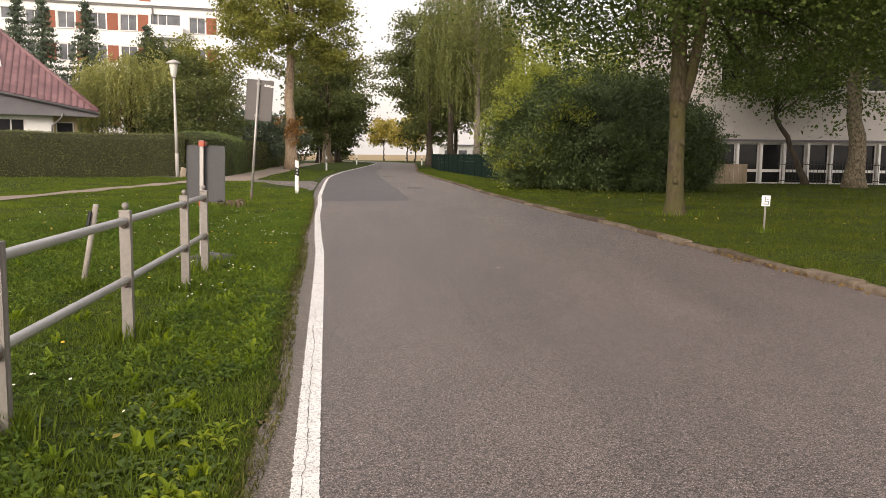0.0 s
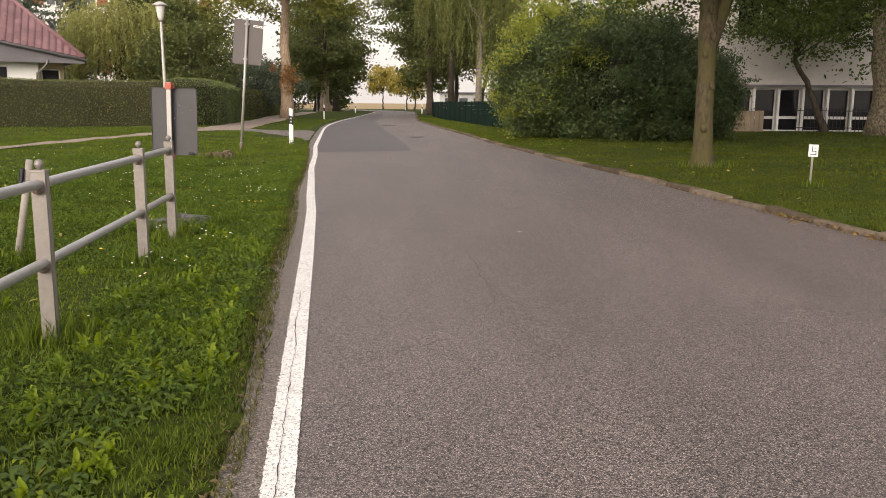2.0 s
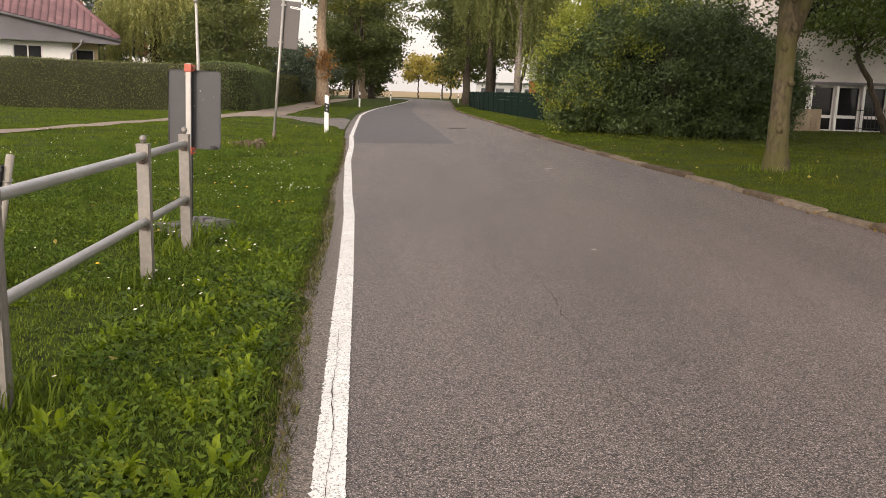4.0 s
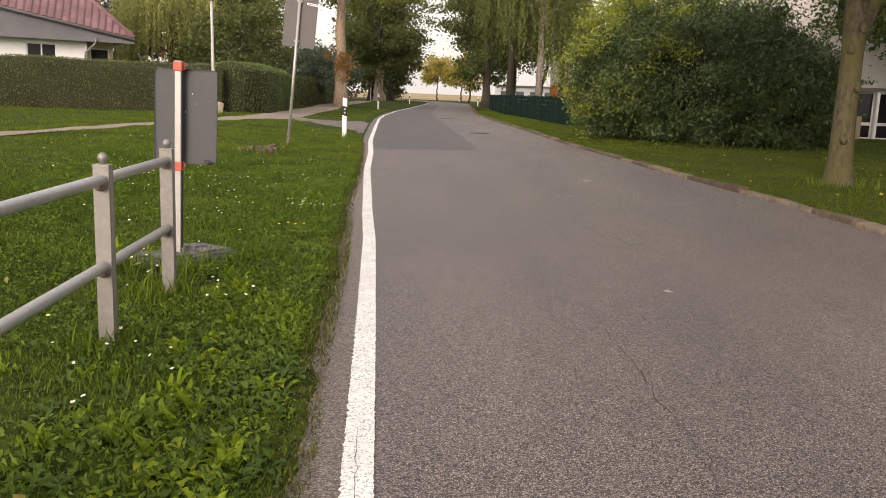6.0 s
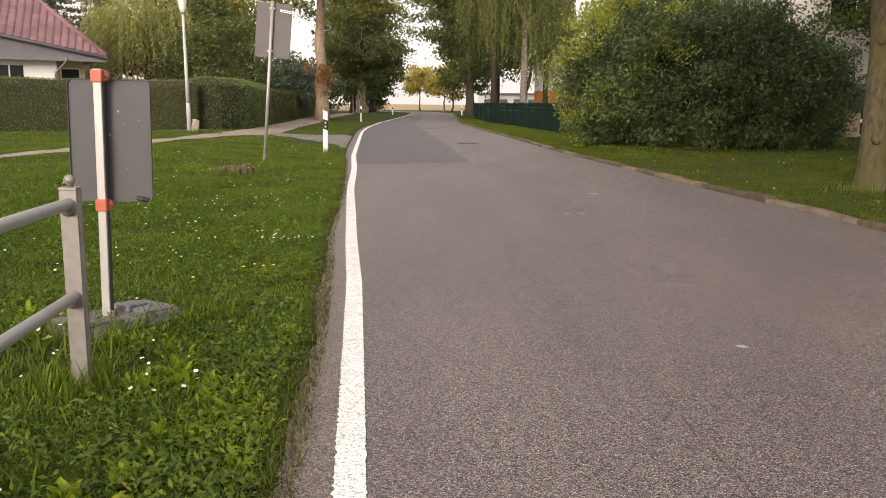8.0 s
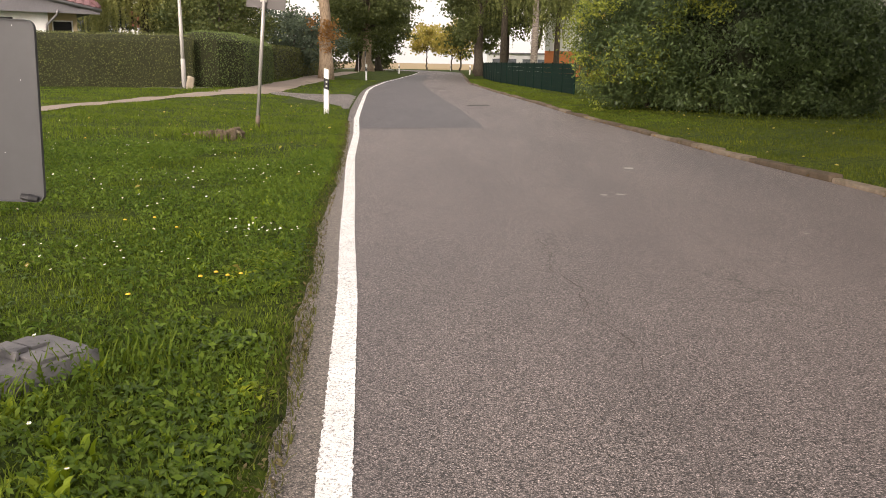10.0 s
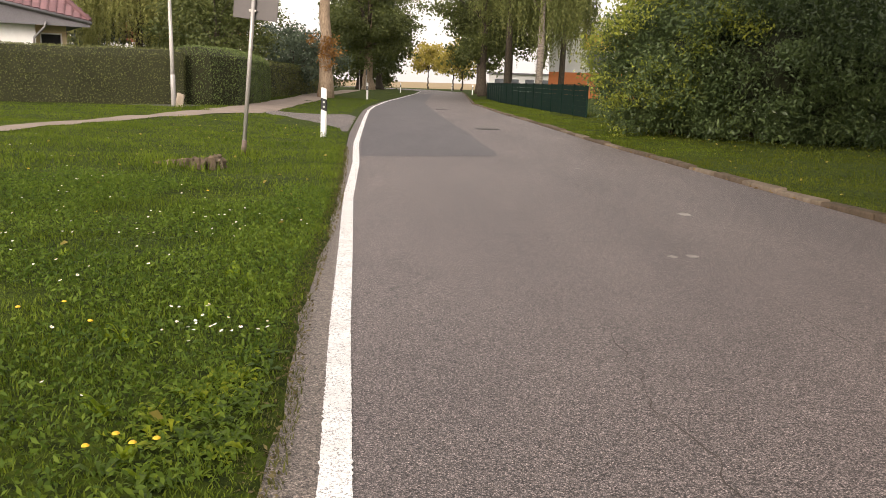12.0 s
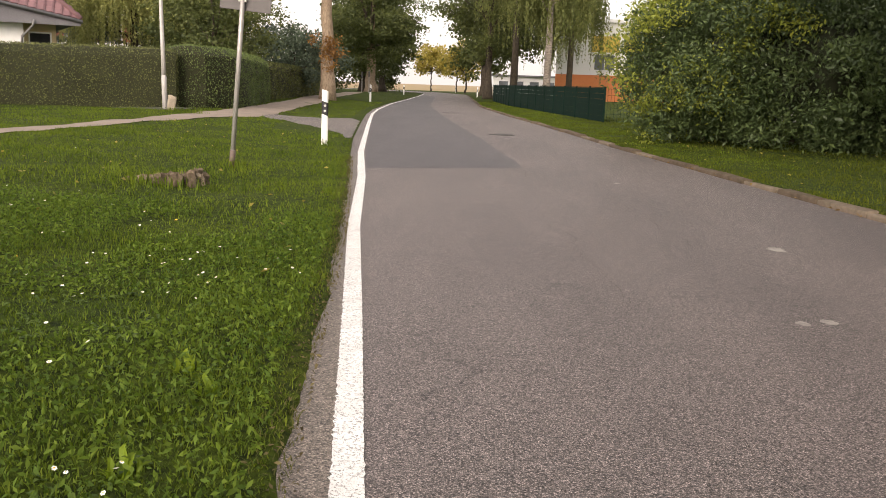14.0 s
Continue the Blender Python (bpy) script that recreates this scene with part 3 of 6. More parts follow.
def build_board_sign():
    x, y = -2.03, 9.64
    t = thing("temporary_sign", "grey back of a road sign on a square pole", "road sign", pose(x, y, 0.03, 0, 0, 5))
    lean = pose(0, 0, 0, 0, 1.2, 0)
    bm = bmesh.new()
    box(bm, (0, 0, 0.69), (0.042, 0.05, 1.32), lean, 0.004)
    pole = part("pole", bm, ALU, t, "pale square aluminium tube")
    # raised dark strip; the shade on the pole's right side is its colour
    part("slot_shade", box(bmesh.new(), (0.0235, 0.006, 0.69), (0.006, 0.030, 1.28), lean), RECESS_SHADE, pole)
    r, w, h = 0.03, 0.21, 0.315
    out = []
    for cx, cz, a0 in ((w - r, h - r, 0), (-w + r, h - r, 90), (-w + r, -h + r, 180), (w - r, -h + r, 270)):
        for k in range(5):
            a = radians(a0 + k * 22.5)
            out.append((cx + r * math.cos(a), cz + r * math.sin(a)))
    m = lean @ pose(0.035, 0.045, 0.985, 90, 0, 0)
    bm = prism(bmesh.new(), out, -0.002, 0.002, m)
    board = part("board", bm, SIGNGREY, t, "dark grey metal board seen from behind")
    rim = bmesh.new()
    inner = [(a * 0.955, b * 0.97) for a, b in out]
    lo, hi = [], []
    for k in range(len(out)):
        lo.append([rim.verts.new(m @ Vector((*out[k], z))) for z in (-0.006, 0.012)])
        hi.append([rim.verts.new(m @ Vector((out[k][0] * 0.988, out[k][1] * 0.992, z))) for z in (-0.006, 0.012)])
    for k in range(len(out)):
        j = (k + 1) % len(out)
        for q in ((lo[k][0], lo[j][0], lo[j][1], lo[k][1]), (hi[k][0], hi[j][0], hi[j][1], hi[k][1]), (lo[k][1], lo[j][1], hi[j][1], hi[k][1]), (lo[k][0], lo[j][0], hi[j][0], hi[k][0])):
            rim.faces.new(q)
    part("rim", rim, SIGNGREY, board)
    g = random.Random(61)
    specks = bmesh.new()
    for k in range(14):
        px, pz, ps = g.uniform(-w + 0.02, w - 0.02), g.uniform(-h + 0.02, h - 0.02), g.uniform(0.0007, 0.0017)
        lean_to = g.uniform(-0.6, 0.6)
        long = ps * (4 if k % 6 == 0 else 1.2)
        specks.faces.new([specks.verts.new(m @ Vector((px + a * ps + b * long * lean_to, pz + b * long, 0.0045))) for a, b in ((-1, -1), (1, -1), (0.7, 1), (-0.7, 1))])
    part("paint_specks", specks, FRAME_WHITE, board, "pale scratches and bird specks")["kind"] = "stuff"
    for z in (1.315, 0.655):
        bm = bmesh.new()
        box(bm, (0, -0.004, z), (0.058, 0.068, 0.062), lean, 0.005)
        box(bm, (0.032, 0.02, z), (0.024, 0.05, 0.045), lean, 0.004)
        c = part("clamp", bm, REDPLASTIC, t, "red plastic clamp")
        bm = tube(bmesh.new(), [lean @ Vector((0.03, 0.0, z)), lean @ Vector((0.052, 0.0, z))], [0.009, 0.009], 8)
        part("bolt", bm, RUST, c)
    bm = bmesh.new()
    tube(bm, [lean @ Vector((0.165, 0.036, 0.690)), lean @ Vector((0.195, 0.030, 0.686)), lean @ Vector((0.222, 0.034, 0.682))], [0.011, 0.015, 0.010], 8)
    part("clip", bm, BLACKPLASTIC, board, "black rubber clip at the corner")
    return t


def build_sign_foot(sign):
    m = pose(-2.03, 9.64, 0.03, 0, 0, 5).inverted() @ pose(-2.0, 9.68, -0.035, 0, 0, 64)
    bm = bmesh.new()
    L, W = 0.34, 0.20
    def ring(s, z, cut):
        pts = [(-L * s, -W * s + cut), (-L * s + cut, -W * s), (L * s - cut, -W * s), (L * s, -W * s + cut), (L * s, W * s - cut), (L * s - cut, W * s), (-L * s + cut, W * s), (-L * s, W * s - cut)]
        return [bm.verts.new(m @ Vector((x, y, z + 0.006 * noise.noise((x * 9, y * 9, z))))) for x, y in pts]
    rings = [ring(1, -0.02, 0.05), ring(1.0, 0.085, 0.05), ring(0.90, 0.125, 0.05)]
    for a, b in zip(rings, rings[1:]):
        for k in range(8):
            bm.faces.new((a[k], a[(k + 1) % 8], b[(k + 1) % 8], b[k]))
    bm.faces.new(rings[0][::-1])
    bm.faces.new(rings[-1])
    plate = part("foot_plate", bm, RUBBER, sign, "grey recycled plastic foot sunk into the grass")
    for sx in (-1, 1):
        for i in range(3):
            for j in range(2):
                bm = box(bmesh.new(), (sx * (0.11 + 0.085 * i), -0.085 + 0.16 * j, 0.126), (0.075, 0.12, 0.024), m @ pose(0, 0, 0, 1.5 * sx, 3 * (i - 1), 5 * (j - 0.5)), 0.004)
                part("tread_block", bm, RUBBER, plate)
        part("socket", box(bmesh.new(), (sx * 0.05, 0, 0.135), (0.014, 0.10, 0.05), m, 0.003), RUBBER, plate)
        # solid dark block, coloured like the shade in a grip hole
        part("grip_shade", box(bmesh.new(), (sx * 0.20, -0.19, 0.055), (0.10, 0.03, 0.045), m, 0.008), RECESS_SHADE, plate)


def build_leaning_sign():
    t = thing("leaning_sign", "tall leaning grey sign board on a thin steel pole", "road sign", pose(-4.26, 21.4, 0.14))
    lean = pose(0, 0, 0, 0, 4.6, 0)
    pole = part("pole", tube(bmesh.new(), [lean @ Vector((0, 0, -0.1)), lean @ Vector((0, 0, 2.95))], [0.031, 0.031], 12), ALU, t, "", True)
    part("sleeve", tube(bmesh.new(), [lean @ Vector((0, 0, -0.1)), lean @ Vector((0, 0, 0.12))], [0.038, 0.038], 12), RUST, t, "rusty ground sleeve", True)
    w, h = 0.335, 0.50
    m = lean @ pose(0.03, 0.045, 2.42, 0, 0.5, 0)
    bm = box(bmesh.new(), (0, 0, 0), (2 * w, 0.012, 2 * h), m, 0.004)
    board = part("board", bm, SIGNGREY_FAR, t, "brown-grey sign back")
    for z in (-0.38, 0.40):
        part("bracket", box(bmesh.new(), (-0.03, -0.035, z), (0.11, 0.05, 0.035), m, 0.004), ALU, t)
    lab = part("sticker", box(bmesh.new(), (0.20, -0.0085, 0.385), (0.25, 0.003, 0.045), m @ pose(0, 0, 0, 0, 5, 0)), FRAME_WHITE, board, "small white sticker strip")
    for i in range(4):
        part("print_bar", box(bmesh.new(), (0.13 + 0.05 * i, -0.011, 0.385), (0.034, 0.002, 0.018), m @ pose(0, 0, 0, 0, 5, 0)), BARS, lab)
    return t


def build_delineator(x, y, z, turn, discs=True, scale=1.0):
    t = thing("delineator_post", "white plastic roadside marker post with slanted black band", "marker post", pose(x, y, z, 0, 0.6, turn), "marker posts along the road")
    w, d = 0.06, 0.05
    out = [(-w, -d * 0.6), (-w * 0.6, -d), (w * 0.6, -d), (w, -d * 0.6), (w * 0.75, d * 0.7), (w * 0.3, d), (-w * 0.3, d), (-w * 0.75, d * 0.7)]
    def slab(z0, z1, slope, grow):
        bm = bmesh.new()
        lo = [bm.verts.new((px * grow, py * grow, z0 + (slope * px if z0 > 0 else 0))) for px, py in out]
        hi = [bm.verts.new((px * grow, py * grow, z1 + slope * px)) for px, py in out]
        bm.faces.new(lo[::-1])
        bm.faces.new(hi)
        for i in range(len(lo)):
            j = (i + 1) % len(lo)
            bm.faces.new((lo[i], lo[j], hi[j], hi[i]))
        return bm
    part("body", slab(-0.1, 1.0, -0.28, 1.0), WHITEPLASTIC, t)
    band = part("black_band", slab(0.545, 0.785, -0.35, 1.03), BLACKPLASTIC, t, "slanted black band")
    if discs:
        for z1 in (0.62, 0.715):
            bm = tube(bmesh.new(), [(0, -d * 1.02, z1), (0, -d * 1.02 - 0.008, z1)], [0.023, 0.021], 14)
            part("reflector", bm, REFLECTOR, band, "round silver reflector")
    else:
        part("reflector", box(bmesh.new(), (0, -d * 1.03 - 0.003, 0.665), (0.05, 0.006, 0.15), None, 0.002), REFLECTOR, band, "upright silver reflector")
    return t


def build_lamp():
    t = thing("street_lamp", "white tapered street lamp with a bell-shaped lantern", "street lamp", pose(-10.62, 35.3, 0.15, 0, -0.8, 0))
    H = 4.45
    part("base_sleeve", lathe(bmesh.new(), [(0.076, -0.1), (0.076, 1.0), (0.066, 1.04)], (0, 0, 0), 16), WHITEMETAL, t, "", True)
    part("pole", lathe(bmesh.new(), [(0.066, 1.0), (0.060, 2.0), (0.05, 3.4), (0.045, H - 0.25)], (0, 0, 0), 16), WHITEMETAL, t, "", True)
    lan = part("lantern", lathe(bmesh.new(), [(0.07, H - 0.30), (0.10, H - 0.22), (0.115, H - 0.16), (0.17, H + 0.20), (0.175, H + 0.26)], (0, 0, 0), 20), LAMPGLASS, t, "milky tapered lamp glass", True)
    part("cap", lathe(bmesh.new(), [(0.285, H + 0.26), (0.29, H + 0.285), (0.20, H + 0.345), (0.08, H + 0.40), (0.03, H + 0.415)], (0, 0, 0), 20), WHITEMETAL, lan, "flat conical lid", True)
    part("neck_ring", lathe(bmesh.new(), [(0.075, H - 0.34), (0.085, H - 0.32), (0.085, H - 0.29), (0.075, H - 0.27)], (0, 0, 0), 16), GUTTER, lan, "", True)
    return t


def build_wood_stake():
    t = thing("leaning_stake", "leaning weathered round stake with a dark collar", "stake", pose(-2.48, 7.55, 0.05))
    a, b = Vector((0, 0, -0.1)), Vector((0.155, 0.02, 0.74))
    part("shaft", tube(bmesh.new(), [a, a.lerp(b, 0.5), b], [0.026, 0.025, 0.024], 12, 0.06), STAKEWOOD, t, "", True)
    m = Matrix.Translation(a.lerp(b, 0.83)) @ (b - a).to_track_quat("Z", "Y").to_matrix().to_4x4()
    part("collar", box(bmesh.new(), (0.0, 0.03, 0), (0.095, 0.018, 0.15), m, 0.004), BLACKPLASTIC, t, "dark plate behind the stake")
    part("wire", tube(bmesh.new(), [m @ Vector((0.031 * math.cos(k * 0.7), 0.031 * math.sin(k * 0.7), -0.05 + 0.003 * k)) for k in range(20)], [0.003] * 20, 6), GALV_PIPE, t, "wire wound round the stake")
    return t


def build_stump():
    """What is left of a sawn tree: a ragged ring of split, rotting wood."""
    t = thing("tree_stump", "low rotten sawn tree stump in the grass", "tree stump", pose(-4.45, 19.55, 0.06))
    g = random.Random(3)
    for k in range(54):
        a = 2 * math.pi * k / 27 + g.uniform(-0.15, 0.15)
        ringed = k < 27
        r = g.uniform(0.27, 0.39) if ringed else g.uniform(0.04, 0.26)
        h = g.uniform(0.05, 0.13) if ringed else g.uniform(0.05, 0.09)
        h *= 0.55 + 0.45 * math.cos(a + 0.4)
        bm = box(bmesh.new(), (0, 0, h / 2 - 0.06), (g.uniform(0.06, 0.15), g.uniform(0.04, 0.09), h + 0.12))
        bmesh.ops.subdivide_edges(bm, edges=bm.edges[:], cuts=3, use_grid_fill=True)
        m = pose(1.2 * r * math.cos(a), 0.85 * r * math.sin(a), 0, g.uniform(-14, 14), g.uniform(-14, 14), math.degrees(a) + 90 + g.uniform(-30, 30))
        for v in bm.verts:
            v.co += Vector((noise.noise(v.co * 25 + Vector((k, 0, 0))), noise.noise(v.co * 25 + Vector((0, k, 0))), noise.noise(v.co * 25 + Vector((0, 0, k))))) * 0.04
            v.co = m @ v.co
        part("wood_chunk", bm, STUMPWOOD if k % 9 else WOOD_OLD, t)
    return t


def build_stone():
    t = thing("marker_stone", "small weathered sandstone block beside the lamp", "stone", pose(-10.25, 34.8, 0.24, 0, 8, 20))
    bm = box(bmesh.new(), (0, 0, 0.15), (0.24, 0.2, 0.44))
    bmesh.ops.subdivide_edges(bm, edges=bm.edges[:], cuts=4, use_grid_fill=True)
    for v in bm.verts:
        v.co.x *= 1 - 0.35 * max(0, v.co.z)
        v.co += v.normal * 0.05 * noise.noise(v.co * 6) if v.normal.length else Vector()
    part("block", bm, STONE, t, "", True)
    return t


build_railing()
build_sign_foot(build_board_sign())
build_leaning_sign()
build_lamp()
build_wood_stake()
build_stump()
build_stone()
build_delineator(-3.98, 26.15, 0.03, 10)
build_delineator(-8.35, 61.8, 0.06, 10)
build_delineator(-10.2, 98.0, 0.05, 10)
build_delineator(-2.6, 96.0, 0.06, -8, False)
build_delineator(-7.3, 150.0, -0.03, -8, False)


def build_small_stake_sign():
    t = thing("stake_sign", "small white plate on a short grey stake in the lawn", "sign", pose(5.62, 13.35, ground_z(5.62, 13.35), 0, 1, -4))
    part("stake", box(bmesh.new(), (0, 0.012, 0.24), (0.028, 0.012, 0.62), None, 0.003), GALV, t)
    plate = part("plate", box(bmesh.new(), (0, 0, 0.505), (0.13, 0.008, 0.165), None, 0.003), FRAME_WHITE, t, "white plate with a dark outline drawing")
    for c, s in (((-0.015, -0.0055, 0.53), (0.010, 0.003, 0.08)), ((0.012, -0.0055, 0.497), (0.055, 0.003, 0.010)), ((0.02, -0.0055, 0.53), (0.03, 0.003, 0.008)), ((0.0, -0.0055, 0.455), (0.085, 0.003, 0.012)), ((0.035, -0.0055, 0.475), (0.010, 0.003, 0.035))):
        part("print_bar", box(bmesh.new(), c, s), BARS, plate)
    return t


build_small_stake_sign()


def build_manhole(x, y, r):
    t = thing("manhole_cover", "round dark cast iron manhole cover in the road", "manhole cover", pose(x, y, 0.002))
    part("ring", lathe(bmesh.new(), [(r, 0.0), (r, 0.006), (r * 0.9, 0.007), (r * 0.88, 0.002)], (0, 0, 0), 28), CASTIRON, t)
    part("lid", lathe(bmesh.new(), [(r * 0.86, 0.0), (r * 0.85, 0.008), (r * 0.3, 0.009)], (0, 0, 0), 28), CASTIRON, t)
    return t


def build_road_marks():
    """Pale scuffs and long hair cracks in the asphalt."""
    g = random.Random(41)
    for k, (x, y, r) in enumerate([(1.48, 17.15, 0.055), (0.90, 14.90, 0.03), (1.06, 14.95, 0.035), (0.84, 21.6, 0.03), (2.2, 13.2, 0.02), (1.3, 9.6, 0.02)]):
        bm = bmesh.new()
        n = 18
        ring = [bm.verts.new((x + r * 1.3 * math.cos(2 * math.pi * i / n) * (0.7 + 0.6 * g.random()), y + r * 1.6 * math.sin(2 * math.pi * i / n) * (0.7 + 0.6 * g.random()), 0.003)) for i in range(n)]
        bm.faces.new(ring)
        tagged(finish("road_scuff", bm, SCUFF), "pale worn scuff on the asphalt", "road mark", kind="structure")
    rows = []
    for i in range(161):
        y = 2.6 + 4.4 * i / 160
        x = line_x(y) - 0.012 + 0.022 * noise.noise((11.0, y * 1.7, 0)) + 0.010 * noise.noise((4.0, y * 13, 0))
        ww = 0.0055 * (0.25 + 1.5 * abs(noise.noise((8.0, y * 6, 1))))
        rows.append(((x - ww / 2, y), (x + ww / 2, y)))
    ribbon("road_crack", rows, CRACK, 0.0085, "thin dark crack splitting the white line", "road crack")
    for k, (x0, y0, y1, w) in enumerate([(1.1, 5.2, 9.0, 0.006), (0.55, 8.8, 13.5, 0.007), (1.6, 10.5, 15.5, 0.006), (0.1, 14.5, 19.0, 0.008), (2.6, 7.0, 10.5, 0.006), (-0.28, 21.7, 23.3, 0.02), (0.9, 16.5, 21.0, 0.007)]):
        rows = []
        n = int((y1 - y0) * 16)
        for i in range(n + 1):
            y = y0 + (y1 - y0) * i / n
            x = x0 - 0.10 * (y - y0) + 0.16 * noise.noise((k * 7.0, y * 1.3, 0)) + 0.05 * noise.noise((k * 3.0, y * 7, 2))
            ww = w * (0.35 + 0.9 * abs(noise.noise((k * 5.0, y * 3, 9))) * 2) * min(1, 4 * min(i, n - i) / n + 0.1)
            rows.append(((x - ww / 2, y), (x + ww / 2, y)))
        ribbon("road_crack", rows, CRACK, 0.0028, "thin dark crack running along the asphalt", "road crack")


build_road_marks()
build_manhole(-0.60, 32.1, 0.34)
build_manhole(-2.75, 47.6, 0.34)


# ---- hedges ----
def build_hedge(name, label, plan, height, mat, leaf, per_m2, seed, round_top=0.12):
    """A clipped hedge: a solid core, near-black for the shade inside, in a skin of small leaves. plan: (x, y, half
    width) along its line.
    """
    g = np.random.default_rng(seed)
    t = thing(name, label, "hedge", pose(plan[0][0], plan[0][1], 0.1))
    off = np.array([plan[0][0], plan[0][1], 0.1])
    line = []
    for (ax, ay, aw), (bx, by, bw) in zip(plan, plan[1:]):
        n = max(2, int(math.dist((ax, ay), (bx, by)) / 0.5))
        for i in range(n):
            f = i / n
            line.append((ax + (bx - ax) * f, ay + (by - ay) * f, aw + (bw - aw) * f))
    line.append(plan[-1])
    prof = [(-1.0, 0.0), (-1.04, 0.25), (-1.03, 0.6), (-0.97, 0.88), (-0.97 + round_top * 2.2, 1.0), (-0.3, 1.02), (0.3, 1.02), (0.97 - round_top * 2.2, 1.0), (0.97, 0.88), (1.03, 0.6), (1.04, 0.25), (1.0, 0.0)]
    bm = bmesh.new()
    rows = []
    for i, (x, y, w) in enumerate(line):
        a, b = line[max(0, i - 1)], line[min(len(line) - 1, i + 1)]
        d = Vector((b[0] - a[0], b[1] - a[1], 0)).normalized()
        s = Vector((d.y, -d.x, 0))
        end = min(i, len(line) - 1 - i)
        sh = 1.0 if end > 1 else (0.93 if end == 1 else 0.8)
        row = []
        for u, v in prof:
            p = Vector((x, y, 0.1)) + s * (u * w * sh) + Vector((0, 0, v * height * (0.95 if end == 0 else 1.0)))
            p += s * 0.10 * noise.noise(p * 0.9) + Vector((0, 0, 0.06 * noise.noise(p * 0.8 + Vector((5, 1, 0))))) * v
            row.append(bm.verts.new(p - Vector(off)))
        rows.append(row)
    for a, b in zip(rows, rows[1:]):
        for k in range(len(prof) - 1):
            bm.faces.new((a[k], a[k + 1], b[k + 1], b[k]))
    bm.faces.new(rows[0])
    bm.faces.new(rows[-1][::-1])
    bmesh.ops.recalc_face_normals(bm, faces=bm.faces)
    pts = []
    for f in bm.faces:
        vs = [np.array(v.co) for v in f.verts]
        n = max(1, int(f.calc_area() * per_m2))
        fn = np.array(f.normal)
        if len(vs) == 4:
            u, v = g.random((n, 1)), g.random((n, 1))
            q = (vs[0] * (1 - u) + vs[1] * u) * (1 - v) + (vs[3] * (1 - u) + vs[2] * u) * v
        else:
            c = np.mean(vs, axis=0)
            k = g.integers(0, len(vs), n)
            a = np.array(vs)[k]
            b = np.array(vs)[(k + 1) % len(vs)]
            r1, r2 = np.sqrt(g.random((n, 1))), g.random((n, 1))
            q = c * (1 - r1) + a * r1 * (1 - r2) + b * r1 * r2
        pts.append(q + fn * (g.random((n, 1)) ** 2 * 0.10 - 0.03))
    part("shade_core", bm, HEDGECORE, t)
    leaf_mesh("leaves", np.concatenate(pts), leaf, mat, g, t, 0.6, 0.2)
    return t


build_hedge("hedge", "long clipped green hedge with a flat top", [(-34, 29.8, 0.55), (-22, 33.0, 0.55), (-15.5, 35.4, 0.55), (-10.9, 37.0, 0.6)], 1.86, LEAF_HEDGE, 0.050, 880, 1)
build_hedge("hedge", "fresh green rounded clipped hedge beside the path", [(-11.3, 37.35, 0.62), (-10.75, 37.75, 0.8), (-10.45, 38.6, 0.95), (-10.6, 40.2, 1.0), (-11.1, 43, 1.0), (-11.75, 48, 0.95)], 1.98, LEAF_HEDGE2, 0.056, 760, 2, 0.2)
build_hedge("hedge", "dark clipped hedge running back along the path", [(-12.2, 48.2, 0.8), (-12.9, 56, 0.85), (-13.9, 68, 0.85), (-16.5, 88, 0.9)], 1.85, LEAF_HEDGE, 0.10, 200, 3, 0.15)


# ---- trees ----
def limb_set(rng2, tree, bark_mat, top, targets, r0, sides=7):
    for c in targets:
        c = Vector(c)
        root = top + Vector((0.05, 0.05, 0.28 * max(0.2, c.z - top.z) * rng2.random()))
        mid = root.lerp(c, 0.5) + Vector((rng2.normal() * 0.35, rng2.normal() * 0.35, 0.4))
        part("limb", tube(bmesh.new(), [root, mid, c], [r0, r0 * 0.55, r0 * 0.15], sides, 0.1), bark_mat, tree, "", True)


def build_tree(name, label, x, y, height, trunk_r, crown_c, crown_r, leaf, mat, bark_mat, seed, clumps=160, per=70, clump_r=0.8, fork=0.45, low=-0.8, lean=(0, 0), droop=0.0, inner=0.4):
    g = np.random.default_rng(seed)
    z0 = ground_z(x, y) if y < 120 else -0.03
    t = thing(name, label, "tree", pose(x, y, z0))
    bm = bmesh.new()
    top = Vector((lean[0], lean[1], height * fork))
    n = 7
    pts = [Vector((top.x * (i / n) ** 1.3 + 0.06 * g.normal() * (0 < i < n), top.y * i / n + 0.06 * g.normal() * (0 < i < n), -0.12 + (top.z + 0.12) * i / n)) for i in range(n + 1)]
    radii = [trunk_r * (1.45 if i == 0 else 1.12 if i == 1 else 1 - 0.35 * i / n) for i in range(n + 1)]
    tube(bm, pts, radii, 14, 0.18)
    centres = shell_clumps(g, clumps, crown_c, crown_r, low, inner)
    pick = centres[g.permutation(len(centres))[:12]]
    limb_set(g, t, BARK_DARK, top, pick, trunk_r * 0.26)
    part("limb", tube(bmesh.new(), [top - Vector((0, 0, 0.1)), top + Vector((0.1, 0.1, height * 0.25)), Vector((crown_c[0], crown_c[1], height * 0.85))], [trunk_r * 0.6, trunk_r * 0.4, 0.04], 8, 0.1), bark_mat, t, "", True)
    part("trunk", bm, bark_mat, t, "", True)
    crown = clump_leaves(g, centres, per, clump_r, 0.45)
    leaf_mesh("crown", crown, leaf, mat, g, t, 0.62, 0.35, droop)
    return t


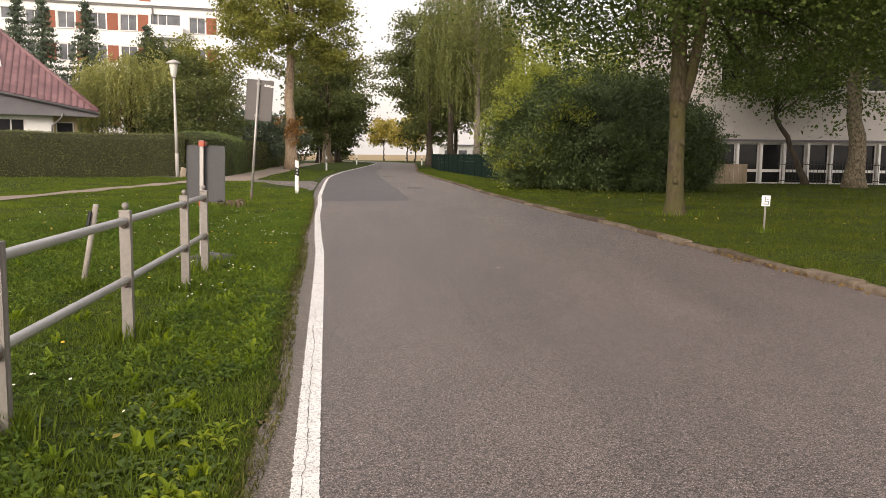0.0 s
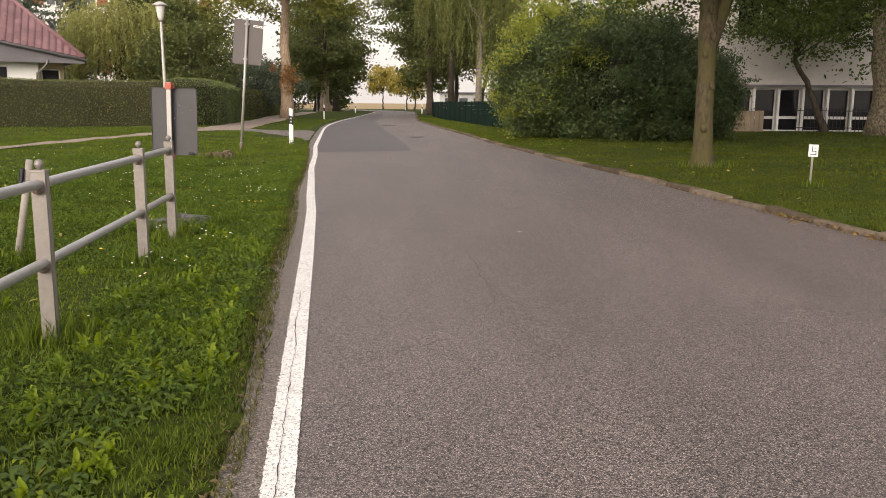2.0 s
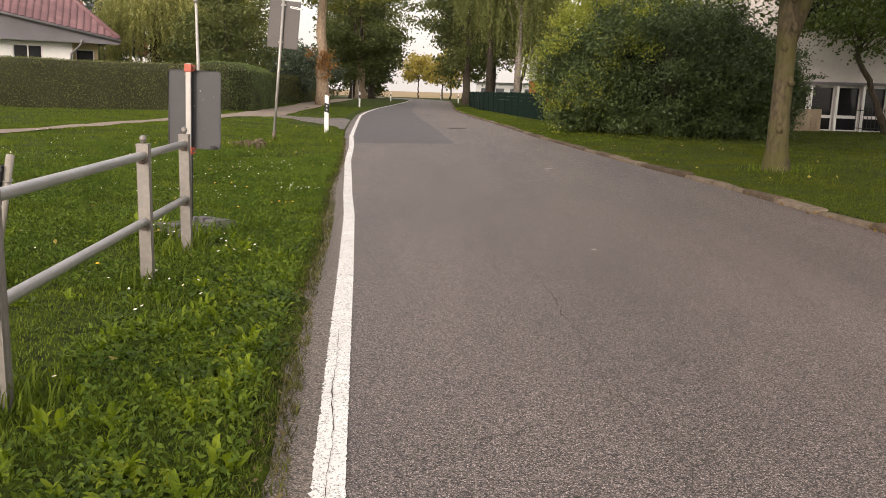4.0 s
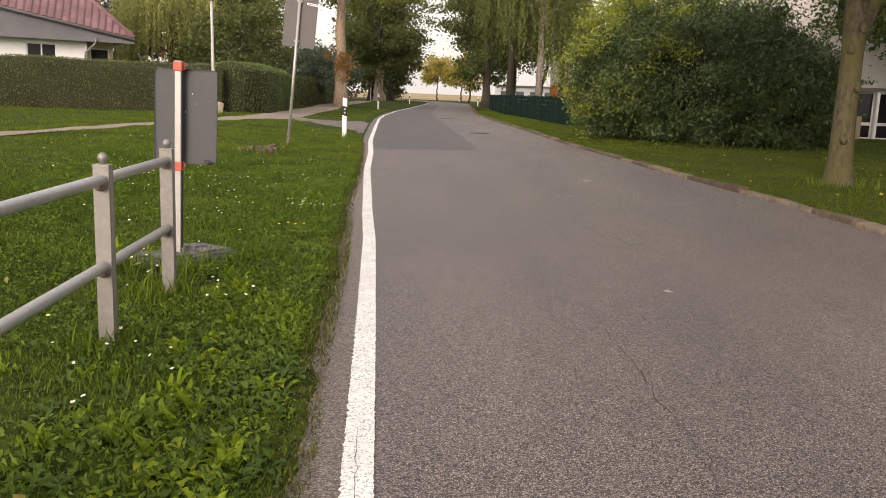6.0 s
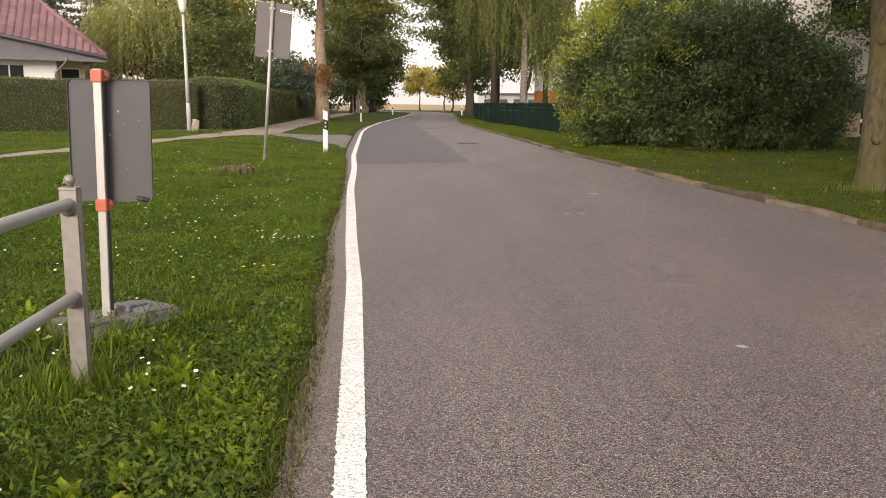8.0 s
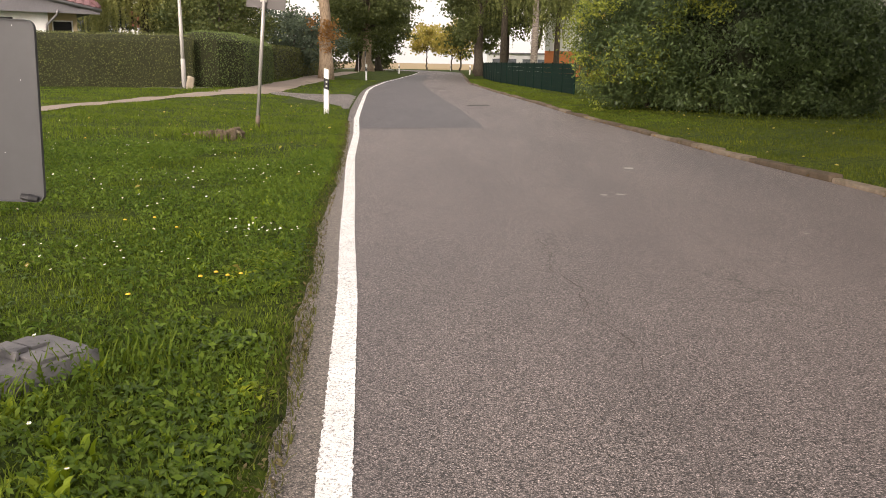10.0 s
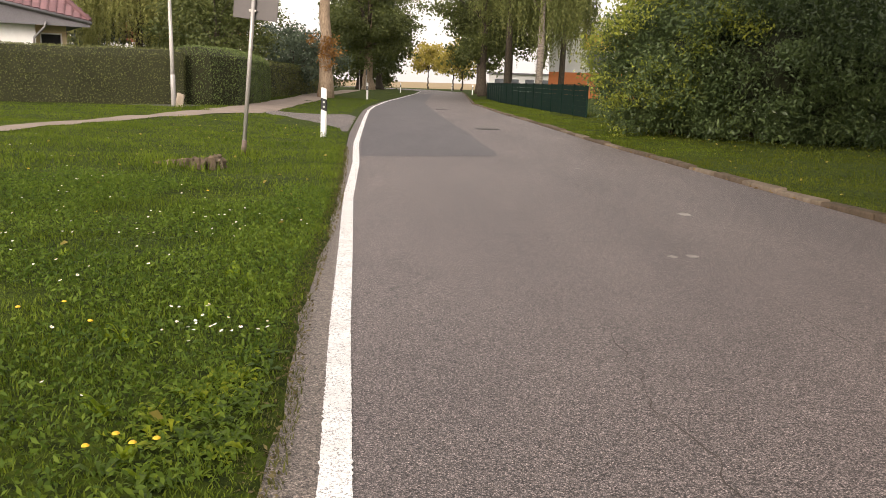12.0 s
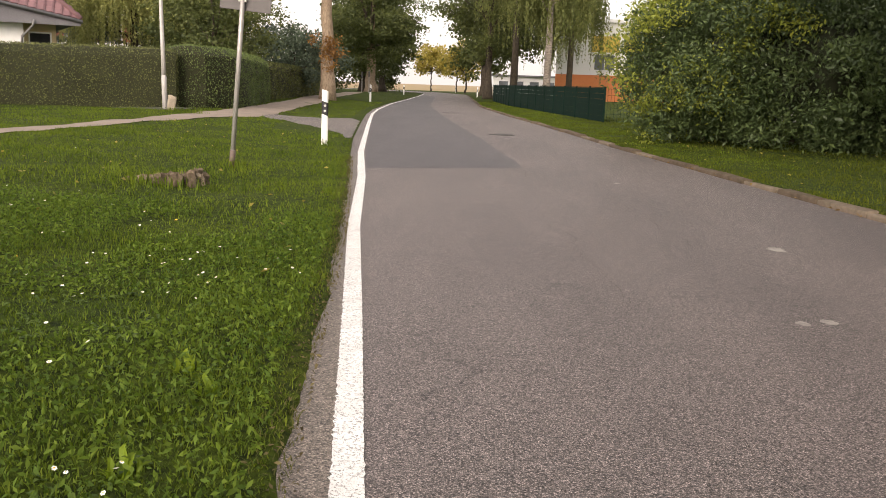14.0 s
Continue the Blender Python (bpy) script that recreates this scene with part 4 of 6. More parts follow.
def build_weeper(name, label, x, y, height, trunk_r, crown_c, crown_r, leaf, mat, bark_mat, seed, strands=700, length=3.0, step=0.09, sway=0.07, fill=4000):
    g = np.random.default_rng(seed)
    t = thing(name, label, "tree", pose(x, y, ground_z(x, y)))
    bm = bmesh.new()
    pts = [(0, 0, -0.15), (0.05, 0, height * 0.25), (0.0, 0.1, height * 0.55), (0.1, 0.1, height * 0.92)]
    tube(bm, pts, [trunk_r * 1.25, trunk_r, trunk_r * 0.7, 0.04], 12, 0.12)
    starts = shell_clumps(g, strands, crown_c, crown_r, -0.55, 0.35)
    for c in starts[:16]:
        k = min(max(c[2] * 0.75, height * 0.3), height * 0.85)
        part("limb", tube(bmesh.new(), [(0.03, 0.05, k), ((c[0]) * 0.5, c[1] * 0.5, k + 0.8), tuple(c)], [trunk_r * 0.35, trunk_r * 0.2, 0.015], 6, 0.1), bark_mat, t, "", True)
    part("trunk", bm, bark_mat, t, "", True)
    bundles = np.repeat(starts[: strands // 6], 6, axis=0) + g.normal(size=(strands // 6 * 6, 3)) * np.array([0.13, 0.13, 0.25])
    p = hanging(g, bundles, length, step, sway)
    p = np.concatenate([p, ball_points(g, fill, crown_c, np.array(crown_r) * 0.9)])
    p = p[p[:, 2] > 0.5]
    leaf_mesh("crown", p, leaf, mat, g, t, 0.45, 0.1, 2.5)
    return t


def build_spruce(x, y, height, r, seed):
    g = np.random.default_rng(seed)
    t = thing("spruce", "dark blue-green spruce with tiered branches", "tree", pose(x, y, 0.1), "spruces before the flats")
    part("trunk", tube(bmesh.new(), [(0, 0, -0.1), (0, 0, height * 0.98)], [0.2, 0.03], 8), BARK_DARK, t)
    pts = []
    for k in range(26):
        f = k / 26
        z = 0.8 + (height - 0.9) * f
        rad = r * (1 - f) ** 0.85 + 0.1
        for j in range(11):
            a = g.random() * 6.28
            n = int(30 + 60 * (1 - f))
            d = g.random(n)[:, None]
            q = np.array([[math.cos(a), math.sin(a), 0]]) * d * rad + np.array([[0, 0, 1.0]]) * (z - 0.38 * d * rad + 0.2 * d * d * rad)
            pts.append(q + g.normal(size=(n, 3)) * 0.09)
    leaf_mesh("crown", np.concatenate(pts), 0.17, LEAF_SPRUCE, g, t, 0.5, 0.1, 0.8)
    return t


def build_linden():
    """The near tree on the lawn: a pale grey-brown trunk that forks, with a low hanging crown."""
    x, y = 5.22, 17.1
    g = np.random.default_rng(21)
    t = thing("linden_tree", "large linden on the lawn with a forked grey-brown trunk", "tree", pose(x, y, ground_z(x, y)))
    bm = bmesh.new()
    tube(bm, [(0, 0, -0.15), (0, 0, 0.05), (0.0, 0, 0.35), (-0.02, 0, 1.0), (-0.01, 0, 1.8), (-0.03, 0, 2.5), (-0.02, 0.02, 3.3), (-0.12, 0.1, 4.6), (-0.2, 0.2, 6.5), (-0.1, 0.2, 9.0)], [0.31, 0.235, 0.178, 0.155, 0.148, 0.165, 0.14, 0.12, 0.10, 0.05], 22, 0.16)
    trunk = part("trunk", bm, BARK, t, "", True)
    bm = tube(bmesh.new(), [(0.02, 0, 2.05), (0.20, 0.0, 2.7), (0.34, 0.02, 3.4), (0.5, 0.05, 4.6), (0.9, 0.2, 6.6), (1.2, 0.3, 8.6)], [0.11, 0.112, 0.10, 0.09, 0.07, 0.03], 16, 0.16)
    part("limb", bm, BARK, t, "second stem of the fork", True)
    for k in range(5):
        z = (0.7, 1.45, 2.0, 2.3, 2.75)[k]
        a = (-1.9, -1.2, -2.2, -1.4, -1.7)[k]
        c = Vector((0.158 * math.cos(a), 0.158 * math.sin(a), z))
        bm = bmesh.new()
        bmesh.ops.create_icosphere(bm, subdivisions=2, radius=0.06)
        for v in bm.verts:
            v.co = c + Vector((v.co.x, v.co.y, v.co.z * 1.4)) * (1 + 0.4 * noise.noise(v.co * 20))
        part("knot", bm, BARK, trunk, "", True)
    centres = np.concatenate([shell_clumps(g, 900, (1.3, 0.0, 6.4), (5.9, 5.8, 4.3), -0.9, 0.30)])
    centres = centres[centres[:, 2] > 3.0]
    for c in centres[::22]:
        c = Vector(c)
        k = Vector((-0.1, 0.1, 4.0 + 0.35 * (c.z - 3.5)))
        part("branch", tube(bmesh.new(), [k, k.lerp(c, 0.5) + Vector((0, 0, 0.45)), c], [0.06, 0.035, 0.008], 6, 0.1), BARK_DARK, t)
    leaf_mesh("crown", clump_leaves(g, centres, 230, 0.8, 0.55), 0.078, LEAF_LINDEN, g, t, 0.75, 0.5, 0.4)
    return t


build_linden()


def build_bush():
    """The great dark bush beside the lawn, in lobes, thick to the ground."""
    g = np.random.default_rng(31)
    cx, cy = 6.0, 29.6
    t = thing("big_bush", "huge dense dark green bush reaching down to the lawn", "bush", pose(cx, cy, 0.12))
    lobes = [(-3.3, 0.6, 1.5, 1.9, 2.0, 2.0), (-2.2, -0.2, 2.2, 2.1, 2.1, 2.2), (-0.4, -1.2, 2.0, 2.4, 2.2, 2.4), (1.5, -1.4, 1.8, 2.2, 2.1, 2.2), (3.2, -0.5, 1.5, 1.9, 2.0, 1.9), (0.6, 0.4, 2.9, 2.6, 2.3, 1.9), (-1.6, 0.8, 3.0, 1.9, 2.0, 1.9), (2.3, 0.6, 2.4, 2.0, 2.0, 1.9), (4.0, 0.6, 1.2, 1.3, 1.5, 1.5)]
    # solid dark lobes stand for the shade inside the bush
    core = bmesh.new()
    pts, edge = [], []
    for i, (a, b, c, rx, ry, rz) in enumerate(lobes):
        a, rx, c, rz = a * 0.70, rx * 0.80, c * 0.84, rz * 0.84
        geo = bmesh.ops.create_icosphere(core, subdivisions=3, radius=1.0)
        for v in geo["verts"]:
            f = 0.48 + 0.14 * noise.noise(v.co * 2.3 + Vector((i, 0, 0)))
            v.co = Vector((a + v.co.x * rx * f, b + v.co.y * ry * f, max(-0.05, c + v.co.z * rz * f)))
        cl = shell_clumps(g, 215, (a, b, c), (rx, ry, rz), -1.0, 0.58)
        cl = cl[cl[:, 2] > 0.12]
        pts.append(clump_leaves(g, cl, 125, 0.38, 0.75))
    part("inner_shade", core, INNER, t)
    p = np.concatenate(pts)
    p = p[p[:, 2] > 0.02]
    leaf_mesh("leaves", p, 0.100, LEAF_BUSH, g, t, 0.40, 0.35, 0.9, 0.45)
    # clumps on the left lobes, coloured as if the sun struck them
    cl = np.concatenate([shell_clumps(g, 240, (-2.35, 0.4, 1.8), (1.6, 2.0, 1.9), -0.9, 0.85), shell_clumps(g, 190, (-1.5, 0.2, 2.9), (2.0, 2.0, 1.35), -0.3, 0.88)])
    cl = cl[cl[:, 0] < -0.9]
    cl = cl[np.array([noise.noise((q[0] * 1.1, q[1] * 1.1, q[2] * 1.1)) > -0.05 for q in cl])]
    leaf_mesh("sunlit_leaves", clump_leaves(g, cl, 84, 0.34), 0.092, LEAF_SUNNY, g, t, 0.45, 0.4, 0.6)
    spray = []
    for k in range(90):
        a, b, c, rx, ry, rz = lobes[int(g.integers(len(lobes)))]
        d = g.normal(size=3)
        d[2] = abs(d[2]) + 0.25
        d /= np.linalg.norm(d)
        s0 = np.array([a * 0.70, b, c * 0.84]) + d * np.array([rx * 0.80, ry, rz * 0.84]) * 0.95
        for f in np.linspace(0, 1, 7):
            spray.append(s0 + d * f * 0.75 + np.array([0, 0, 0.1 * f - 0.22 * f * f]))
    sp0 = clump_leaves(g, np.array(spray), 12, 0.14)
    leaf_mesh("sprays", sp0, 0.10, LEAF_BUSH, g, t, 0.5, 0.45, 0.5)
    for k in range(26):
        a = g.random() * 6.28
        q = Vector((-2.3 + 5.0 * g.random(), 0.2 + 0.8 * g.random(), -0.1))
        part("stem", tube(bmesh.new(), [q, q + Vector((0.2 * math.cos(a), -0.3, 0.9)), q + Vector((0.6 * math.cos(a), -0.6, 2.2))], [0.035, 0.025, 0.008], 6, 0.1), BARK_DARK, t)
    return t


build_bush()

# avenue, left side
build_tree("chestnut_tree", "tall chestnut with a pale trunk and browning leaves", -10.1, 57.5, 15, 0.37, (-0.2, 0, 10.0), (4.9, 4.8, 4.8), 0.19, LEAF_CHEST, BARK_TAN, 41, 210, 190, 0.85, 0.55, -0.75)
sp = thing("trunk_sprouts", "rusty brown leafy shoots growing from the trunk", "sprouts", pose(-10.0, 57.1, 2.9))
leaf_mesh("sprout_leaves", clump_leaves(np.random.default_rng(8), np.array([(0.0, 0, 0), (0.2, -0.1, 0.35), (-0.1, -0.2, -0.35), (0.3, 0, -0.1), (-0.75, -0.2, 0.5), (0.1, -0.1, -0.9), (0.35, -0.2, 0.3), (0.45, -0.1, -0.3)]), 70, 0.45), 0.17, LEAF_RUST, np.random.default_rng(9), sp)
# LEAF_DARK on the next three: their backlit shade is in the leaf colour
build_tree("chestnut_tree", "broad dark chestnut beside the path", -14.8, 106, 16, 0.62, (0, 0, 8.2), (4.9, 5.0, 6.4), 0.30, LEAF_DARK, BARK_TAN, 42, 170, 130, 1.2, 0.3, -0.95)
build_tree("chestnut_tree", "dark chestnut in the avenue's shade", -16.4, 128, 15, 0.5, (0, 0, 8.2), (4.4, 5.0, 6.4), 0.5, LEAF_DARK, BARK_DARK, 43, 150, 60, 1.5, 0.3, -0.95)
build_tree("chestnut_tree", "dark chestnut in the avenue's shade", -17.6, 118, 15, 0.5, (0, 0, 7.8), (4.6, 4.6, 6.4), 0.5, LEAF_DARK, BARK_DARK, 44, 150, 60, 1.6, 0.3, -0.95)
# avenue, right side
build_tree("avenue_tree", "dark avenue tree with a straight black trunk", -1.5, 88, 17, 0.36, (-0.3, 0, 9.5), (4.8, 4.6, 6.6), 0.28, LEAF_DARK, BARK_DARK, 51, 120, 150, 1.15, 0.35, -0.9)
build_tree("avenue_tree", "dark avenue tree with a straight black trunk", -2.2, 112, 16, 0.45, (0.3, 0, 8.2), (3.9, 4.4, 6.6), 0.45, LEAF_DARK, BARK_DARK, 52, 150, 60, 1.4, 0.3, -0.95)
build_weeper("weeping_birch", "tall weeping birch with long hanging twigs", 0.6, 80, 19, 0.26, (0, 0, 11.5), (3.0, 3.2, 6.8), 0.20, LEAF_BIRCH, BARK_DARK, 53, 620, 5.0, 0.11, 0.045, 2500)
build_weeper("weeping_birch", "weeping birch with a pale peeling trunk", 2.9, 74, 18, 0.24, (0, 0, 10.4), (3.2, 3.2, 6.6), 0.19, LEAF_BIRCH, BARK_BIRCH, 54, 820, 5.2, 0.11, 0.045, 2500)
build_weeper("weeping_birch", "weeping birch behind the green fence", 5.2, 82, 16, 0.22, (0, 0, 9.6), (2.0, 2.0, 6.0), 0.20, LEAF_BIRCH, BARK_DARK, 55, 600, 5.6, 0.12, 0.045, 2000)
build_tree("avenue_tree", "leaning dark tree behind the fence", 3.6, 92, 12, 0.25, (0.8, 0, 8.2), (3.6, 3.4, 3.8), 0.36, LEAF_DARK, BARK_DARK, 56, 80, 55, 1.2, 0.35, -0.7, (0.8, 0))
# small golden trees at the bend
build_tree("maple_tree", "small golden autumn maple by the bend", -13.0, 172, 9, 0.16, (0, 0, 5.6), (3.6, 3.6, 3.1), 0.5, LEAF_AUTUMN, BARK_DARK, 61, 70, 45, 1.1, 0.3, -0.8)
build_tree("maple_tree", "small golden autumn maple by the bend", -7.6, 160, 8, 0.16, (0, 0, 4.9), (3.2, 3.2, 2.9), 0.5, LEAF_AUTUMN, BARK_DARK, 62, 60, 45, 1.1, 0.3, -0.8)
build_tree("maple_tree", "small brownish autumn maple beside the verge", -5.6, 148, 8.6, 0.16, (0, 0, 5.2), (3.0, 3.2, 3.0), 0.45, LEAF_AUTUMN, BARK_DARK, 63, 60, 45, 1.1, 0.3, -0.8)
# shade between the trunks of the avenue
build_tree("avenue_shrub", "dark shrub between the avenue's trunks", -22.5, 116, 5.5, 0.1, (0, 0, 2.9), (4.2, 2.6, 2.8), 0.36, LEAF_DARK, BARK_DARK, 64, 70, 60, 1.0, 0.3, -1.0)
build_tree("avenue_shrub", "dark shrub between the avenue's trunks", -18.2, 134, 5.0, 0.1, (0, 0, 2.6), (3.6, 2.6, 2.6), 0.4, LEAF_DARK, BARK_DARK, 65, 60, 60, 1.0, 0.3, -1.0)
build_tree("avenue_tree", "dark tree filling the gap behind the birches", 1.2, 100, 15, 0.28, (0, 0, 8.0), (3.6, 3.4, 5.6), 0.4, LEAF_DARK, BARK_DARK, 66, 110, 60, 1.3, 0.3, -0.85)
# behind and beside the bush
build_tree("young_tree", "bright yellow-green young tree behind the bush", 4.9, 35.6, 8.0, 0.09, (0, 0, 4.2), (1.8, 2.0, 2.6), 0.14, LEAF_LIME, BARK_DARK, 71, 130, 60, 0.6, 0.4, -1.0)
build_tree("young_tree", "bright yellow-green young tree behind the bush", 7.2, 36.4, 6.2, 0.09, (0, 0, 3.7), (2.2, 2.0, 2.2), 0.14, LEAF_LIME, BARK_DARK, 72, 120, 60, 0.6, 0.4, -1.0)
build_tree("lawn_tree", "rough-barked birch on the lawn before the building", 16.6, 33.6, 12, 0.36, (-1.0, -0.6, 6.9), (5.6, 4.5, 4.8), 0.15, LEAF_LINDEN, BARK_ROUGH, 73, 300, 80, 0.9, 0.4, -0.9, (-0.2, 0))
build_tree("lawn_tree", "small crooked tree close to the building", 15.9, 36.6, 8, 0.14, (-0.9, -0.3, 4.8), (3.6, 2.2, 2.0), 0.13, LEAF_LINDEN, BARK_DARK, 74, 130, 70, 0.7, 0.36, -0.9, (-1.4, 0))
build_tree("lawn_tree", "leafy tree whose branches, coloured as sunlit, hang over the lawn", 14.6, 22.0, 11, 0.25, (-0.2, 0.2, 6.6), (4.6, 4.2, 3.8), 0.10, LEAF_SUNLIT, BARK, 75, 330, 90, 0.75, 0.4, -0.85)
# behind the hedge
build_weeper("weeping_willow", "round weeping willow in the garden behind the hedge", -20.4, 56.0, 7.6, 0.2, (0, 0, 4.9), (3.4, 3.0, 2.7), 0.15, LEAF_WILLOW, BARK_DARK, 81, 1260, 2.9, 0.08, 0.028, 1800)
build_tree("garden_tree", "dense dark garden tree behind the hedge", -14.8, 52.0, 6.2, 0.15, (0, 0, 3.4), (3.2, 2.6, 2.5), 0.16, LEAF_DARK, BARK_DARK, 82, 170, 75, 0.7, 0.3, -1.0)
build_tree("garden_tree", "tall garden tree before the block of flats", -19.8, 61, 9.4, 0.25, (0, 0, 5.4), (3.5, 3.2, 3.4), 0.22, LEAF_DARK, BARK_DARK, 83, 180, 75, 0.9, 0.3, -1.0)
build_tree("garden_tree", "tall garden tree before the block of flats", -19.2, 67, 10.5, 0.25, (0, 0, 6.0), (3.6, 3.4, 4.0), 0.22, LEAF_CHEST, BARK_DARK, 84, 150, 75, 0.9, 0.3, -1.0)
build_tree("garden_shrub", "low dark shrub row behind the hedge", -13.4, 63, 4.2, 0.1, (0, 0, 2.2), (2.8, 2.4, 1.9), 0.18, LEAF_SPRUCE, BARK_DARK, 85, 110, 70, 0.7, 0.3, -1.0)
build_tree("garden_shrub", "low dark shrub row behind the hedge", -18.5, 78, 5.2, 0.1, (0, 0, 2.8), (4.6, 2.6, 2.3), 0.24, LEAF_SPRUCE, BARK_DARK, 86, 110, 70, 0.8, 0.3, -1.0)
for i, (x, y, h, r) in enumerate([(-29.6, 60, 12.0, 3.0), (-26.9, 58, 11.6, 2.7), (-24.4, 59, 11.6, 2.7), (-34.5, 62, 12.5, 3.2), (-21.6, 63, 10.6, 2.6)]):
    build_spruce(x, y, h, r, 90 + i)


# ---- buildings ----
def window(parent, c, w, h, m, bars=1, glass=None, depth=0.10):
    """A window in a wall's opening: frame, mullions, pane. c: its centre on the wall face; local y points into the house."""
    win = part("window", boxes(((c[0], c[1] + depth, c[2] + h / 2 - 0.03), (w, 0.07, 0.06)), ((c[0], c[1] + depth, c[2] - h / 2 + 0.03), (w, 0.07, 0.06)), ((c[0] - w / 2 + 0.03, c[1] + depth, c[2]), (0.06, 0.07, h - 0.12)), ((c[0] + w / 2 - 0.03, c[1] + depth, c[2]), (0.06, 0.07, h - 0.12))), FRAME_WHITE, parent)
    part("pane", boxes(((c[0], c[1] + depth + 0.02, c[2]), (w - 0.12, 0.012, h - 0.12))), glass or GLASS, win)
    for i in range(bars):
        part("mullion", boxes(((c[0] - w / 2 + w * (i + 1) / (bars + 1), c[1] + depth, c[2]), (0.06, 0.06, h - 0.12))), FRAME_WHITE, win)
    part("sill", boxes(((c[0], c[1] - 0.03, c[2] - h / 2 - 0.02), (w + 0.1, 0.16, 0.04))), FRAME_WHITE, win)
    return win


def wall_with_holes(parent, x0, x1, z0, z1, holes, mat, thick=0.3, name="wall", y=0.0):
    """A wall along local x with real openings: (x, z, w, h) by centre."""
    xs = sorted({x0, x1, *[v for hx, hz, w, h in holes for v in (hx - w / 2, hx + w / 2)]})
    bm = bmesh.new()
    for a, b in zip(xs, xs[1:]):
        cuts = sorted((hz - h / 2, hz + h / 2) for hx, hz, w, h in holes if hx - w / 2 < (a + b) / 2 < hx + w / 2)
        z = z0
        for lo, hi in cuts + [(z1, z1)]:
            if lo - z > 1e-4:
                box(bm, ((a + b) / 2, y + thick / 2, (z + lo) / 2), (b - a, thick, lo - z))
            z = hi
    bmesh.ops.remove_doubles(bm, verts=bm.verts[:], dist=0.0005)
    return part(name, bm, mat, parent)


def build_flats():
    """The long white block of flats far behind the gardens."""
    a = math.degrees(math.atan2(10, 34))
    t = thing("apartment_building", "long white block of flats with orange-brown panels and balconies", "building", pose(-46, 68, -0.65, 0, 0, a))
    L, storeys, sh = 28.2, 5, 2.68
    wins, panels, bal = [], [], []
    z_top = 0.6 + storeys * sh + 0.35
    holes = []
    for s in range(storeys):
        zc = 0.6 + s * sh + 1.55
        x = 1.2
        k = 0
        while x < L - 2:
            if k % 5 == 3:
                holes.append((x + 1.3, zc - 0.15, 2.4, 1.9))
                bal.append((x + 1.3, zc))
                x += 3.2
            else:
                holes.append((x + 0.75, zc, 1.35, 1.4))
                wins.append((x + 0.75, zc))
                panels.append((x + 1.9, zc))
                x += 2.45
            k += 1
    wall_with_holes(t, 0, L, 0, z_top, holes, RENDER_WHITE, 0.35)
    part("side_wall", boxes(((0.17, 6, z_top / 2), (0.34, 11.2, z_top)), ((L - 0.17, 6, z_top / 2), (0.34, 11.2, z_top)), ((L / 2, 11.8, z_top / 2), (L, 0.35, z_top))), RENDER_WHITE, t)
    part("roof", boxes(((L / 2, 6, z_top + 0.15), (L + 0.5, 12.6, 0.3))), RENDER_WHITE, t)
    part("cornice", boxes(((L / 2, -0.07, z_top - 0.10), (L, 0.14, 0.10))), GUTTER, t)
    for cx in (9, 21):
        part("chimney", boxes(((cx, 4, z_top + 1.0), (0.9, 0.9, 1.6))), ORANGE_PANEL, t)
    for x, z in wins:
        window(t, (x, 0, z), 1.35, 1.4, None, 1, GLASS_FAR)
    for i, (x, z) in enumerate(panels):
        part("panel", boxes(((x + 0.02, -0.02, z), (0.85, 0.04, 1.4))), ORANGE_PANEL, t)
    for x, z in bal:
        b = part("balcony", boxes(((x, -0.6, z - 1.2), (2.9, 1.2, 0.14))), RENDER_WHITE, t)
        part("parapet", boxes(((x, -1.17, z - 0.66), (2.9, 0.06, 0.86)), ((x - 1.42, -0.6, z - 0.66), (0.06, 1.08, 0.86)), ((x + 1.42, -0.6, z - 0.66), (0.06, 1.08, 0.86))), RENDER_WHITE, b)
        part("balcony_door", boxes(((x, 0.2, z - 0.15), (2.4, 0.06, 1.9))), GLASS_FAR, b)
        for dx in (-0.6, 0.1):
            part("door_frame", boxes(((x + dx, 0.16, z - 0.15), (0.08, 0.06, 1.9))), FRAME_WHITE, b)
    for x in (9.6, 21.8):
        part("downpipe", tube(bmesh.new(), [(x, -0.08, 0), (x, -0.08, z_top - 0.1)], [0.06, 0.06], 8), GUTTER, t)
    part("floor_slab", boxes(*[((L / 2, 6, 0.6 + s * sh), (L - 0.8, 11.0, 0.2)) for s in range(storeys + 1)]), CLAD_GREY, t)
    return t


build_flats()


def build_house():
    """The white house with its steep maroon tiled roof, behind the hedge."""
    t = thing("house", "white house with a steep maroon tiled roof", "house", pose(-19.1, 45.5, 0.3, 0, 0, 34))
    # local x runs along the front to the near left end (negative), y into the house
    L, W, wt = 15.0, 8.0, 2.85
    wall_with_holes(t, -L, -1.3, -0.2, wt, [(-3.3, 2.15, 1.3, 0.9), (-9.5, 2.1, 1.5, 1.0)], RENDER_WHITE, 0.3)
    window(t, (-3.3, 0, 2.15), 1.3, 0.9, None, 1)
    window(t, (-9.5, 0, 2.1), 1.5, 1.0, None, 1)
    return t, L, W, wt


